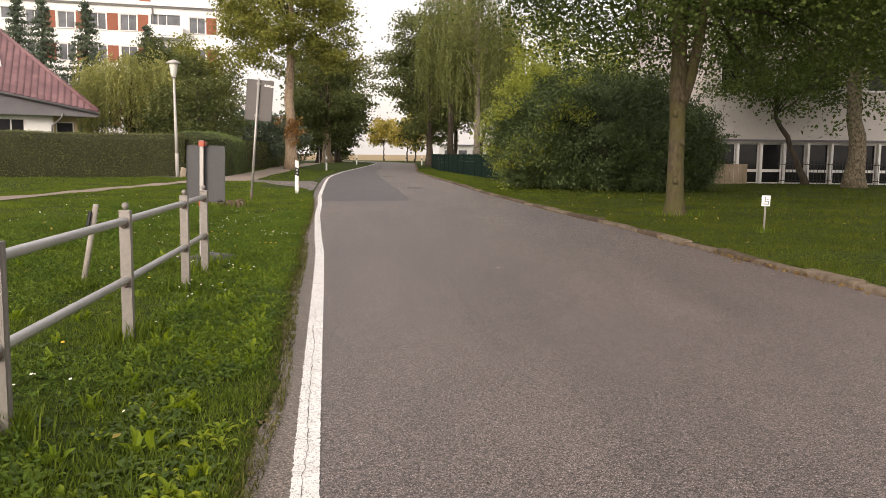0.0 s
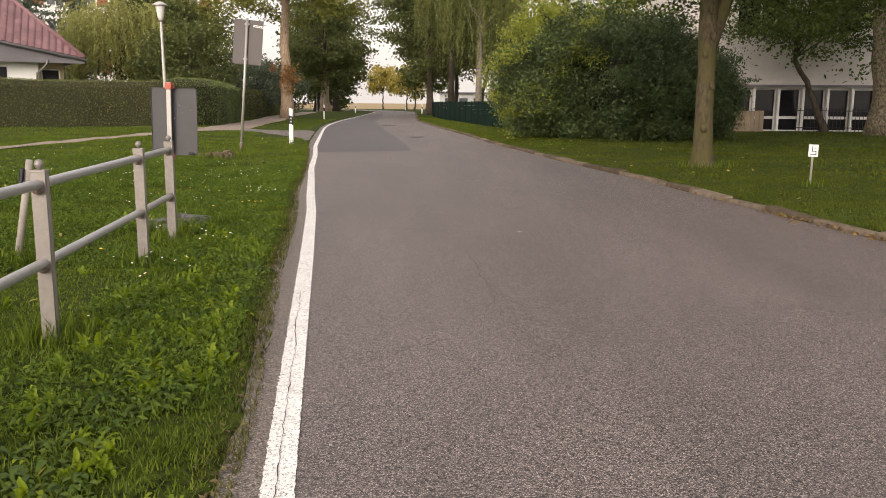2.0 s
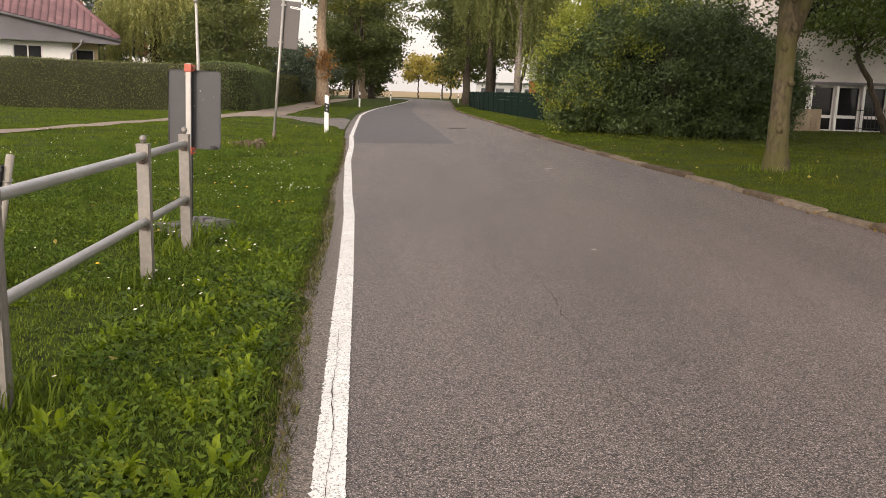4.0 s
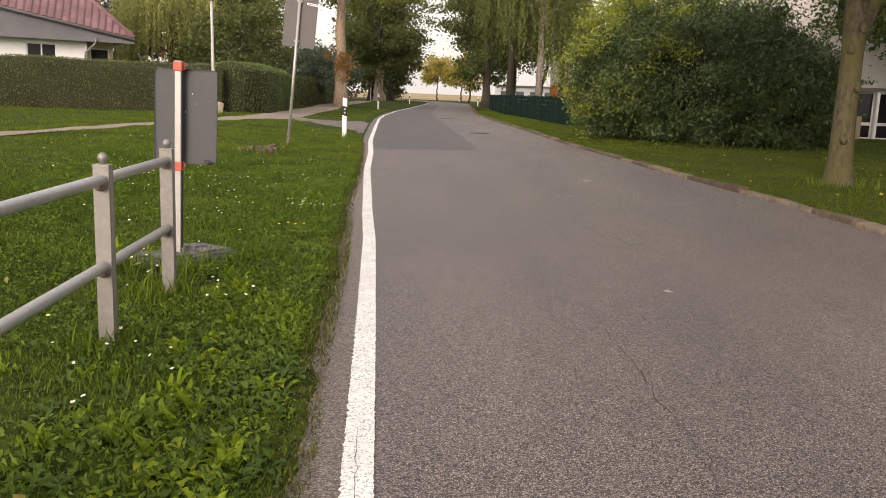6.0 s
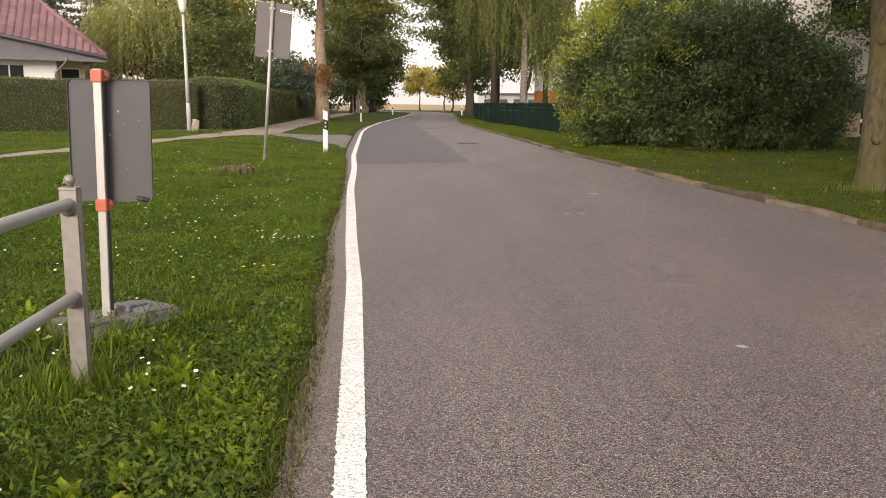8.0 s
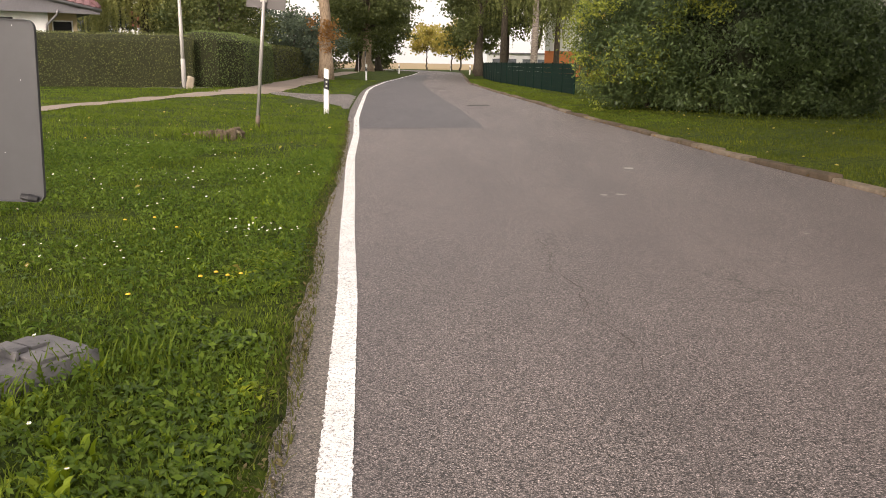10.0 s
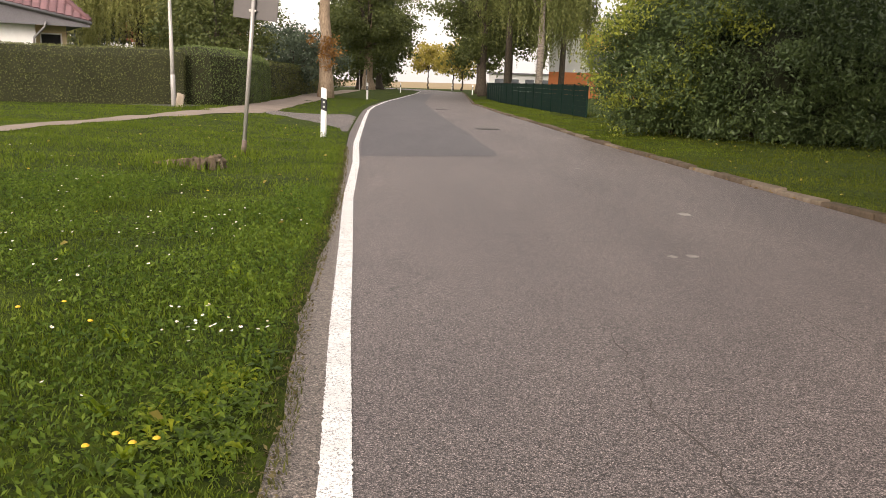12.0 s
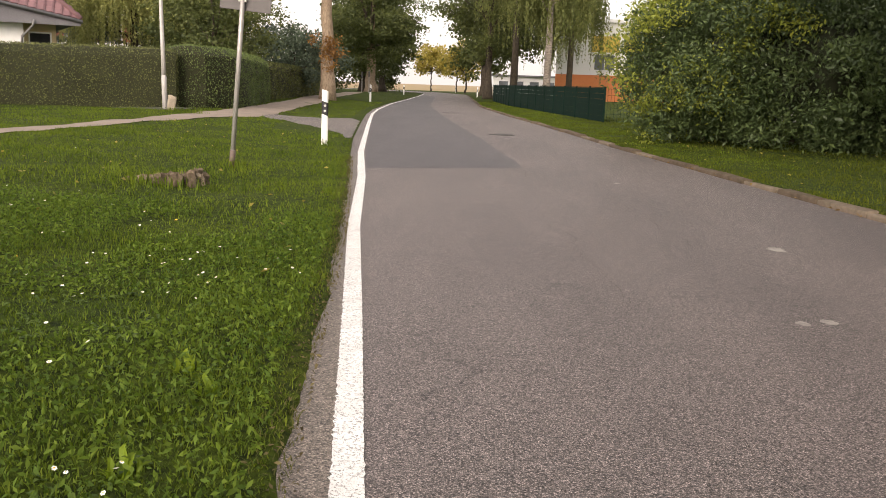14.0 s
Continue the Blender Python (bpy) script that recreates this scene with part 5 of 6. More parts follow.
def build_house_rest(t, L, W, wt):
    # recessed tan bay at the corner, under the roof's overhang
    wall_with_holes(t, -1.3, 0.0, -0.2, wt, [(-0.62, 2.15, 0.9, 0.7)], RENDER_TAN, 0.3, "bay_wall", 0.7)
    part("bay_side_wall", boxes(((-1.45, 0.5, 1.325), (0.3, 0.4, 3.05))), RENDER_TAN, t)
    window(t, (-0.62, 0.7, 2.15), 0.9, 0.7, None, 0)
    part("end_wall", boxes(((-0.15, W / 2 + 0.85, 1.325), (0.3, W - 1.7, 3.05)), ((-L + 0.15, W / 2 + 0.1, 1.325), (0.3, W - 0.8, 3.05)), ((-L / 2, W - 0.15, 1.325), (L, 0.3, 3.05))), RENDER_WHITE, t)
    part("soffit", boxes(((-L / 2 + 0.2, W / 2, wt + 0.06), (L + 1.2, W + 1.4, 0.1))), CLAD_GREY, t)
    rise, run = 3.9, W / 2 + 0.7
    climb = 0.19  # the eave climbs towards the gable end
    def lift(x):
        return climb * (0.8 - x)
    ang = math.atan2(rise, run)
    slope = math.hypot(rise, run)
    x0, x1 = -L - 0.5, 0.8
    z0 = wt + 0.14
    # roof body: hipped at the corner end
    bm = bmesh.new()
    ridge_l, ridge_r = (x0, W / 2, z0 + rise + lift(x0)), (x1 - 4.4, W / 2, z0 + rise + lift(x1 - 4.4))
    c = [(x0, -0.7, z0 + lift(x0)), (x1, -0.7, z0), (x1, W + 0.7, z0), (x0, W + 0.7, z0 + lift(x0))]
    v = [bm.verts.new(p) for p in c + [ridge_l, ridge_r]]
    for f in ((0, 1, 5, 4), (1, 2, 5), (2, 3, 4, 5), (3, 0, 4), (0, 3, 2, 1)):
        bm.faces.new([v[k] for k in f])
    roof = part("roof", bm, CLAD_GREY, t)
    # tile courses on the front slope and on the hip
    tile = bmesh.new()
    prof = [(-0.16, 0.0), (-0.10, 0.012), (-0.03, 0.030), (0.05, 0.045), (0.11, 0.035), (0.16, 0.008)]
    lo = [tile.verts.new((x, 0, z)) for x, z in prof]
    hi = [tile.verts.new((x, 0.40, z + 0.0)) for x, z in prof]
    nose = [tile.verts.new((x, 0, z - 0.03)) for x, z in prof]
    for k in range(len(prof) - 1):
        tile.faces.new((lo[k], lo[k + 1], hi[k + 1], hi[k]))
        tile.faces.new((nose[k], nose[k + 1], lo[k + 1], lo[k]))
    me = bpy.data.meshes.new("roof_tile")
    tile.to_mesh(me)
    tile.free()
    me.materials.append(TILE)
    rows = int(slope / 0.36)
    near, joined = 0, bmesh.new()
    for r in range(rows):
        s = r * 0.36
        right = x1 - 4.4 * (s / slope)
        n = int((right - x0) / 0.32)
        for k in range(n):
            x = right - 0.18 - 0.32 * k
            m = pose(x, -0.7 + math.cos(ang) * s, z0 + math.sin(ang) * s + 0.05 + lift(x), math.degrees(ang) - 1.5, math.degrees(math.atan(climb)), 0)
            if x > -8.6 and near < 300:
                ob = new("roof_tile", me)
                ob.parent = roof
                ob.matrix_basis = m
                near += 1
            else:
                start = len(joined.verts)
                vs = [joined.verts.new(m @ q.co) for q in me.vertices]
                for f in me.polygons:
                    joined.faces.new([vs[i] for i in f.vertices])
    rest = part("roof_tiles", joined, TILE, roof)
    rest["kind"] = "stuff"
    for p, q in (((x1, -0.7, z0 + 0.08), ridge_r), (ridge_r, ridge_l), ((x1, W + 0.7, z0 + 0.08), ridge_r)):
        part("ridge_cap", tube(bmesh.new(), [p, q], [0.11, 0.11], 10), TILE, roof, "", True)
    part("roof_window", box(bmesh.new(), (-3.9, 0, 0), (0.75, 1.2, 0.08), Matrix.Translation((0, -0.7 + math.cos(ang) * 2.6, z0 + math.sin(ang) * 2.6 + 0.10 + lift(-3.9))) @ pose(0, 0, 0, math.degrees(ang), 0, 0), 0.01), FRAME_WHITE, roof, "white framed skylight")
    bm = bmesh.new()
    tube(bm, [(x0, -0.78, z0 - 0.02 + lift(x0)), (x1 + 0.06, -0.78, z0 - 0.06)], [0.075, 0.075], 10)
    part("gutter", bm, GUTTER, t, "", True)
    bm = bmesh.new()
    q = [(x0, wt + 0.1), (x1, wt + 0.1), (x1, z0 + 0.02), (x0, z0 + lift(x0))]
    a = [bm.verts.new((x, -0.62, z)) for x, z in q]
    b = [bm.verts.new((x, -0.45, z)) for x, z in q]
    for k in range(4):
        bm.faces.new((a[k], a[(k + 1) % 4], b[(k + 1) % 4], b[k]))
    bm.faces.new(a)
    bm.faces.new(b[::-1])
    part("gable_cladding", bm, CLAD_GREY, t, "grey slate-clad wedge under the eave")
    part("fascia", boxes(((x0 / 2 + x1 / 2, -0.69, wt + 0.02), (x1 - x0, 0.04, 0.22))), CLAD_GREY, t)
    part("downpipe", tube(bmesh.new(), [(-0.95, -0.78, z0 - 0.08), (-1.0, -0.72, z0 - 0.3), (-1.38, -0.12, z0 - 0.75), (-1.4, -0.08, z0 - 1.1), (-1.4, -0.08, -0.2)], [0.05] * 5, 8), GUTTER, t, "", True)


build_house_rest(*build_house())


def build_right_building():
    """The grey-white building with a low strip of windows behind the lawn trees."""
    t = thing("school_building", "grey-white rendered building with a low strip of dark windows", "building", pose(10.65, 38.4, 0.1, 0, 0, -2))
    L, H = 26.0, 9.2
    strip = [(1.35 + 1.03 * k, 0.92, 0.91, 1.80) for k in range(23)]
    upper = [(3.0 + 3.2 * k, 4.9, 2.0, 1.6) for k in range(7)] + [(3.0 + 3.2 * k, 7.7, 2.0, 1.5) for k in range(7)]
    wall_with_holes(t, 0, L, -0.2, H, strip + upper, RENDER_GREY, 0.35)
    for x, z, w, h in strip:
        win = part("window", boxes(((x, 0.2, z - h / 2 + 0.58), (w, 0.07, 0.12)), ((x, 0.2, z + h / 2 - 0.03), (w, 0.07, 0.06)), ((x, 0.2, z - h / 2 + 0.03), (w, 0.07, 0.06)), ((x - w / 2 + 0.02, 0.2, z), (0.04, 0.06, h)), ((x + w / 2 - 0.02, 0.2, z), (0.04, 0.06, h))), FRAME_WHITE, t)
        part("pane", boxes(((x, 0.24, z), (w - 0.02, 0.012, h - 0.1))), GLASS, win)
        part("pier", boxes(((x + 0.515, -0.03, z), (0.10, 0.12, h))), FRAME_WHITE, win, "white upright between the panes")
    for x, z, w, h in upper:
        window(t, (x, 0, z), w, h, None, 1)
    part("canopy", boxes(((L / 2, -0.05, 1.93), (L, 0.14, 0.10))), CLAD_GREY, t)
    part("back_wall", boxes(((0.17, 5.5, H / 2 - 0.1), (0.34, 10.2, H + 0.2)), ((L - 0.17, 5.5, H / 2 - 0.1), (0.34, 10.2, H + 0.2)), ((L / 2, 10.8, H / 2 - 0.1), (L, 0.35, H + 0.2))), RENDER_GREY, t)
    part("roof", boxes(((L / 2, 5.5, H + 0.12), (L + 0.4, 11.6, 0.24))), CLAD_GREY, t)
    part("floor_slab", boxes(((L / 2, 5.5, 3.2), (L - 0.8, 10.0, 0.25)), ((L / 2, 5.5, -0.1), (L - 0.8, 10.0, 0.2))), CLAD_GREY, t)
    return t


build_right_building()


def build_planter():
    t = thing("wooden_planter", "weathered wooden bin enclosure before the building", "enclosure", pose(12.75, 37.2, 0.12, 0, 0, -4))
    for k in range(9):
        part("plank", box(bmesh.new(), (-0.75 + 0.19 * k, 0, 0.42), (0.175, 0.03, 0.9), None, 0.005), WOOD_OLD, t)
    for k in range(4):
        part("plank", box(bmesh.new(), (0.86, 0.14 + 0.19 * k, 0.42), (0.03, 0.175, 0.9), None, 0.005), WOOD_OLD, t)
    part("rail", boxes(((0.0, 0.04, 0.72), (1.7, 0.04, 0.08)), ((0.0, 0.04, 0.2), (1.7, 0.04, 0.08))), WOOD_OLD, t)
    return t


build_planter()


def build_iron_fence():
    t = thing("iron_fence", "low dark iron railing before the building", "fence", pose(15.3, 37.4, 0.15, 0, 0, -2))
    for z in (0.15, 0.85):
        part("rail", box(bmesh.new(), (3.5, 0, z), (7.6, 0.03, 0.03)), IRON, t)
    for k in range(50):
        part("bar", box(bmesh.new(), (-0.25 + 0.153 * k, 0, 0.48), (0.016, 0.016, 0.96)), IRON, t)
    return t


build_iron_fence()


def build_far_school():
    t = thing("far_building", "low building with an orange wall and a pale upper storey", "building", pose(4.9, 94, 0.1, 0, 0, -4))
    wall_with_holes(t, 0, 22, 0, 2.5, [(11 + 4 * k, 1.6, 1.6, 1.0) for k in range(3)], ORANGE_WALL, 0.3, "lower_wall")
    wall_with_holes(t, 0, 22, 2.5, 7.4, [(4.6 + 3 * k, 3.7, 2.0, 1.5) for k in range(5)], RENDER_WHITE, 0.3, "upper_wall")
    for k in range(3):
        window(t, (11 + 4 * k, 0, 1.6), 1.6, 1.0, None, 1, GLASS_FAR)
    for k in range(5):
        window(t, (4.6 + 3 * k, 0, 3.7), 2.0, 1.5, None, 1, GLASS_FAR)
        # added white sheet, meant to make the panes pale as if reflecting sky
        part("pale_sheet", boxes(((4.6 + 3 * k, 0.22, 3.7), (1.9, 0.02, 1.4))), RENDER_WHITE, t)
        part("panel", boxes(((4.6 + 3 * k, -0.03, 5.4), (2.6, 0.06, 1.5))), YELLOW_PANEL, t)
    part("back_wall", boxes(((0.15, 5, 3.7), (0.3, 9.4, 7.4)), ((21.85, 5, 3.7), (0.3, 9.4, 7.4)), ((11, 9.9, 3.7), (22, 0.3, 7.4))), RENDER_GREY, t)
    part("roof", boxes(((11, 5, 7.55), (22.6, 10.6, 0.3))), RENDER_WHITE, t)
    low = thing("far_hall", "long low white hall in the distance", "building", pose(-1.2, 134, 0.0, 0, 0, -2))
    wall_with_holes(low, 0, 14, 0, 2.7, [(1.5 + 2.2 * k, 1.6, 1.4, 0.9) for k in range(6)], RENDER_WHITE, 0.3)
    for k in range(6):
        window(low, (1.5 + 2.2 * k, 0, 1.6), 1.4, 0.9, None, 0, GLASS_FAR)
    part("back_wall", boxes(((0.15, 4, 1.35), (0.3, 7.4, 2.7)), ((13.85, 4, 1.35), (0.3, 7.4, 2.7)), ((7, 7.9, 1.35), (14, 0.3, 2.7))), RENDER_WHITE, low)
    part("roof", boxes(((7, 4, 2.8), (14.6, 8.8, 0.2))), CLAD_GREY, low)


build_far_school()


def build_green_fence():
    t = thing("green_fence", "dark green slatted privacy fence along the verge", "fence", pose(2.9, 39.7, 0.1))
    base = Vector((2.9, 39.7, 0.1))
    line = [Vector((2.9, 39.7, 0.1)), Vector((0.0, 60.3, 0.1)), Vector((-0.95, 74.0, 0.1))]
    stations = []
    for a, b in zip(line, line[1:]):
        n = round((b - a).length / 2.0)
        stations += [a.lerp(b, i / n) for i in range(n)]
    stations.append(line[-1])
    for i, p in enumerate(stations):
        o = p - base
        part("post", box(bmesh.new(), (o.x, o.y, 0.58), (0.06, 0.06, 1.3), None, 0.004), FENCEGREEN, t)
        if i + 1 < len(stations):
            q = stations[i + 1] - base
            d = q - o
            m = Matrix.Translation(o + d / 2) @ pose(0, 0, 0, 0, 0, math.degrees(math.atan2(d.y, d.x)))
            for k in range(6):
                part("slat", box(bmesh.new(), (0, 0, 0.14 + 0.19 * k), (d.length - 0.06, 0.012, 0.187), m), FENCEGREEN, t)
            part("top_wire", box(bmesh.new(), (0, 0.012, 1.2), (d.length - 0.07, 0.012, 0.02), m), FENCEGREEN, t)
    # open wire mesh beyond the slatted end
    for k in range(16):
        part("wire", box(bmesh.new(), (0.10 + 0.11 * k, -0.15 * k * 0.3, 0.6), (0.008, 0.008, 1.2)), FENCEGREEN, t)
    for k in range(6):
        part("wire", box(bmesh.new(), (0, 0, 0), (1.85, 0.008, 0.008), Matrix.Translation((0.95, -0.38, 0.1 + 0.21 * k)) @ pose(0, 0, 0, 0, 0, -22)), FENCEGREEN, t)
    return t


build_green_fence()


def build_far_posts():
    for x, y, h in ((-13.6, 92, 2.1), (-13.0, 92.5, 2.2)):
        t = thing("sign_post", "thin grey sign post beside the path", "sign post", pose(x, y, 0.05), "posts beside the path")
        part("pole", rod((0, 0, -0.1), (0, 0, h), 0.04, 8), ALU, t)
        part("plate", box(bmesh.new(), (0, -0.05, h - 0.3), (0.12, 0.02, 0.5), None, 0.004), SIGNGREY, t)


build_far_posts()


# ---- grass, weeds, flowers, fallen leaves ----
def on_surface(x, y):
    """Whether turf grows there, clear of road, path and side way."""
    e, k = edge_x(min(y, 121)), kerb_x(min(y, 121))
    if e + 0.055 + 0.05 * noise.noise((y * 1.9, 1.0, 0.0)) + 0.05 * noise.noise((y * 8.3, 4.0, 0.0)) < x < k + 0.07:
        return False
    for (a, b), (c, d) in zip(path_rows, path_rows[1:]):
        if a[1] <= y <= c[1]:
            f = (y - a[1]) / (c[1] - a[1])
            l, r = a[0] + (c[0] - a[0]) * f, b[0] + (d[0] - b[0]) * f
            if l < x < r:
                return False
    if 28.2 < y < 38.0 and x < e:
        lo = np.interp(x, [-8.6, -7.6, -6.7, -5.7, -4.9, -4.3, -3.95], [35.4, 34.9, 34.0, 32.6, 31.0, 29.6, 28.2])
        up = np.interp(x, [-8.6, -7.7, -6.4, -5.4, -4.8], [36.9, 36.9, 37.2, 37.8, 40.0])
        if x > -8.6 and lo + 0.03 < y < up - 0.05:
            return False
    return True


def blades(name, label, regions, seed, mat, blade_w, height, bend=0.5, spill=False):
    """One mesh of bent grass blades. regions: (u0, u1, y0, y1, per m2, side, width factor), u measured from the road's edge."""
    g = np.random.default_rng(seed)
    P, S = [], []
    for u0, u1, y0, y1, dens, side, wf in regions:
        n = int((u1 - u0) * (y1 - y0) * dens)
        u, y = u0 + (u1 - u0) * g.random(n), y0 + (y1 - y0) * g.random(n)
        x = (np.interp(y, EDGE_Y, EDGE_X) - u) if side < 0 else (np.interp(y, KERB_Y, KERB_X) + u)
        for a, b in zip(x, y):
            if spill or on_surface(a, b):
                P.append((a, b, max(rough_z(a, b) - 0.012, 0.003) if spill else rough_z(a, b) - 0.012))
                S.append(wf)
    P, S = np.array(P), np.array(S)
    n = len(P)
    a = g.random(n) * 6.283
    tall = np.array([0.62 + 0.5 * noise.noise((p[0] * 1.1, p[1] * 1.1, 2.0)) + 0.25 * noise.noise((p[0] * 4, p[1] * 4, 7.0)) for p in P])
    h = height * np.clip(tall, 0.3, 1.4) * (0.6 + 0.8 * g.random(n)) * np.sqrt(np.minimum(S, 2.0))
    w = blade_w * S * (0.7 + 0.6 * g.random(n))
    d = np.stack([np.cos(a), np.sin(a), 0 * a], 1)
    s = np.stack([-np.sin(a), np.cos(a), 0 * a], 1)
    k = (bend * (0.3 + 0.9 * g.random(n)) * h)[:, None]
    up = np.array([[0, 0, 1.0]])
    v = np.empty((n, 5, 3), np.float32)
    hh, ww = h[:, None], w[:, None]
    v[:, 0] = P - s * ww * 0.5
    v[:, 1] = P + s * ww * 0.5
    v[:, 2] = P + s * ww * 0.42 + d * k * 0.35 + up * hh * 0.62
    v[:, 3] = P - s * ww * 0.42 + d * k * 0.35 + up * hh * 0.62
    v[:, 4] = P + d * k + up * hh
    me = bpy.data.meshes.new(name)
    me.vertices.add(5 * n)
    me.vertices.foreach_set("co", v.ravel())
    base = np.arange(n, dtype=np.int32)[:, None] * 5
    loops = (base + np.array([[0, 1, 2, 3, 3, 2, 4]], np.int32)).ravel()
    me.loops.add(7 * n)
    me.loops.foreach_set("vertex_index", loops)
    me.polygons.add(2 * n)
    starts = (np.arange(n, dtype=np.int32)[:, None] * 7 + np.array([[0, 4]], np.int32)).ravel()
    me.polygons.foreach_set("loop_start", starts)
    me.update(calc_edges=True)
    me.materials.append(mat)
    ob = new(name, me)
    return tagged(ob, label, "grass", kind="stuff")


blades("grass", "fresh green uneven grass blades along the road", [
    (-0.16, 0.25, 1.5, 24.0, 1500, -1, 0.9), (0.0, 2.2, 1.5, 9.0, 3300, -1, 1.0), (2.2, 5.0, 3.5, 10.0, 900, -1, 1.25),
    (0.0, 3.5, 9.0, 17.0, 2900, -1, 0.95), (3.5, 8.5, 9.0, 17.0, 800, -1, 1.4), (5.0, 9.0, 6.0, 9.0, 400, -1, 1.6),
    (0.0, 8.0, 17.0, 26.0, 800, -1, 1.45), (8.0, 18.0, 12.0, 34.0, 110, -1, 2.6), (2.0, 8.0, 26.0, 37.0, 300, -1, 1.9), (0.0, 2.0, 26.0, 30.0, 420, -1, 1.7),
    (0.3, 6.0, 37.0, 62.0, 70, -1, 3.4)],
    7, GRASS, 0.0058, 0.054, 0.85)
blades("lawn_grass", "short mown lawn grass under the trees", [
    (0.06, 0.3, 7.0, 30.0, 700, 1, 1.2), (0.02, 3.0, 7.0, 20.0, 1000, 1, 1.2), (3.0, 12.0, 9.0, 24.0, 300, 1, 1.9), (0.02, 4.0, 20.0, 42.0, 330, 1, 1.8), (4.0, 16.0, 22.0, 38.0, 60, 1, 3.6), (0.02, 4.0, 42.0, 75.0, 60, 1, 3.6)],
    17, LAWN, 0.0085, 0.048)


blades("edge_grass", "thin olive grass straggling over the asphalt's edge", [
    (-0.09, 0.08, 1.5, 12.0, 3000, -1, 1.0), (-0.045, 0.09, 12.0, 24.0, 1900, -1, 1.1)],
    27, EDGEGRASS, 0.0048, 0.048, 1.2, True)
# GRASS rather than LAWN: this strip's sun comes from its brighter colour
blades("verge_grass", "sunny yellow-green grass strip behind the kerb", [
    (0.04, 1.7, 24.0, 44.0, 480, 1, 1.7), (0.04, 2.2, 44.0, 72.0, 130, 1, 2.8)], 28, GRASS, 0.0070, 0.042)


def tufts():
    """Taller uncut grass where the mower does not reach."""
    g = np.random.default_rng(19)
    spots = [(-4.45, 19.3, 0.6, 520), (-4.2, 21.35, 0.2, 120), (-9.75, 34.0, 0.5, 300), (-9.2, 33.4, 0.4, 160), (-3.98, 26.1, 0.2, 90), (-1.36, 5.7, 0.14, 160), (-1.6, 7.66, 0.14, 160), (-1.73, 8.7, 0.14, 160), (-1.14, 3.74, 0.14, 160), (-2.0, 9.3, 0.3, 200), (-1.6, 9.9, 0.25, 160), (-2.48, 7.5, 0.15, 120), (5.22, 17.0, 0.45, 260), (5.62, 13.35, 0.1, 70)]
    P = np.concatenate([np.array([[x, y]]) + g.normal(size=(n, 2)) * r * 0.6 for x, y, r, n in spots])
    n = len(P)
    z = np.array([rough_z(a, b) - 0.01 for a, b in P])
    a = g.random(n) * 6.283
    h = 0.06 + 0.11 * g.random(n)
    d = np.stack([np.cos(a), np.sin(a), 0 * a], 1)
    w = np.stack([-np.sin(a), np.cos(a), 0 * a], 1) * 0.005
    base = np.stack([P[:, 0], P[:, 1], z], 1)
    up = np.array([[0, 0, 1.0]])
    hh = h[:, None]
    v = np.stack([base - w, base + w, base + w * 0.8 + d * hh * 0.18 + up * hh * 0.6, base - w * 0.8 + d * hh * 0.18 + up * hh * 0.6, base + d * hh * 0.5 + up * hh], 1).reshape(-1, 3)
    faces = []
    for k in range(n):
        q = 5 * k
        faces += [(q, q + 1, q + 2, q + 3), (q + 3, q + 2, q + 4)]
    tagged(raw("grass_tufts", v, faces, GRASS), "taller uncut grass round posts and stump", "grass", kind="stuff")


tufts()


def herb_carpet():
    """Low yarrow and clover leaves between the grass."""
    g = np.random.default_rng(12)
    n = 150000
    y = 1.6 + 16 * g.random(n) ** 1.1
    u = 0.05 + 4.2 * g.random(n)
    x = np.interp(y, EDGE_Y, EDGE_X) - u
    keep = np.array([noise.noise((a * 0.8, b * 0.8, 9.0)) > -0.16 for a, b in zip(x, y)])
    x, y = x[keep], y[keep]
    z = np.array([rough_z(a, b) for a, b in zip(x, y)]) + 0.012 + 0.078 * g.random(len(x))
    ob = leaf_mesh("herb_carpet", np.stack([x, y, z], 1), 0.027, CLOVER, g, None, 0.40, 0.25, 0.0, 0.55)
    tagged(ob, "low clover and yarrow leaves between the grass", "weeds", kind="stuff")


herb_carpet()


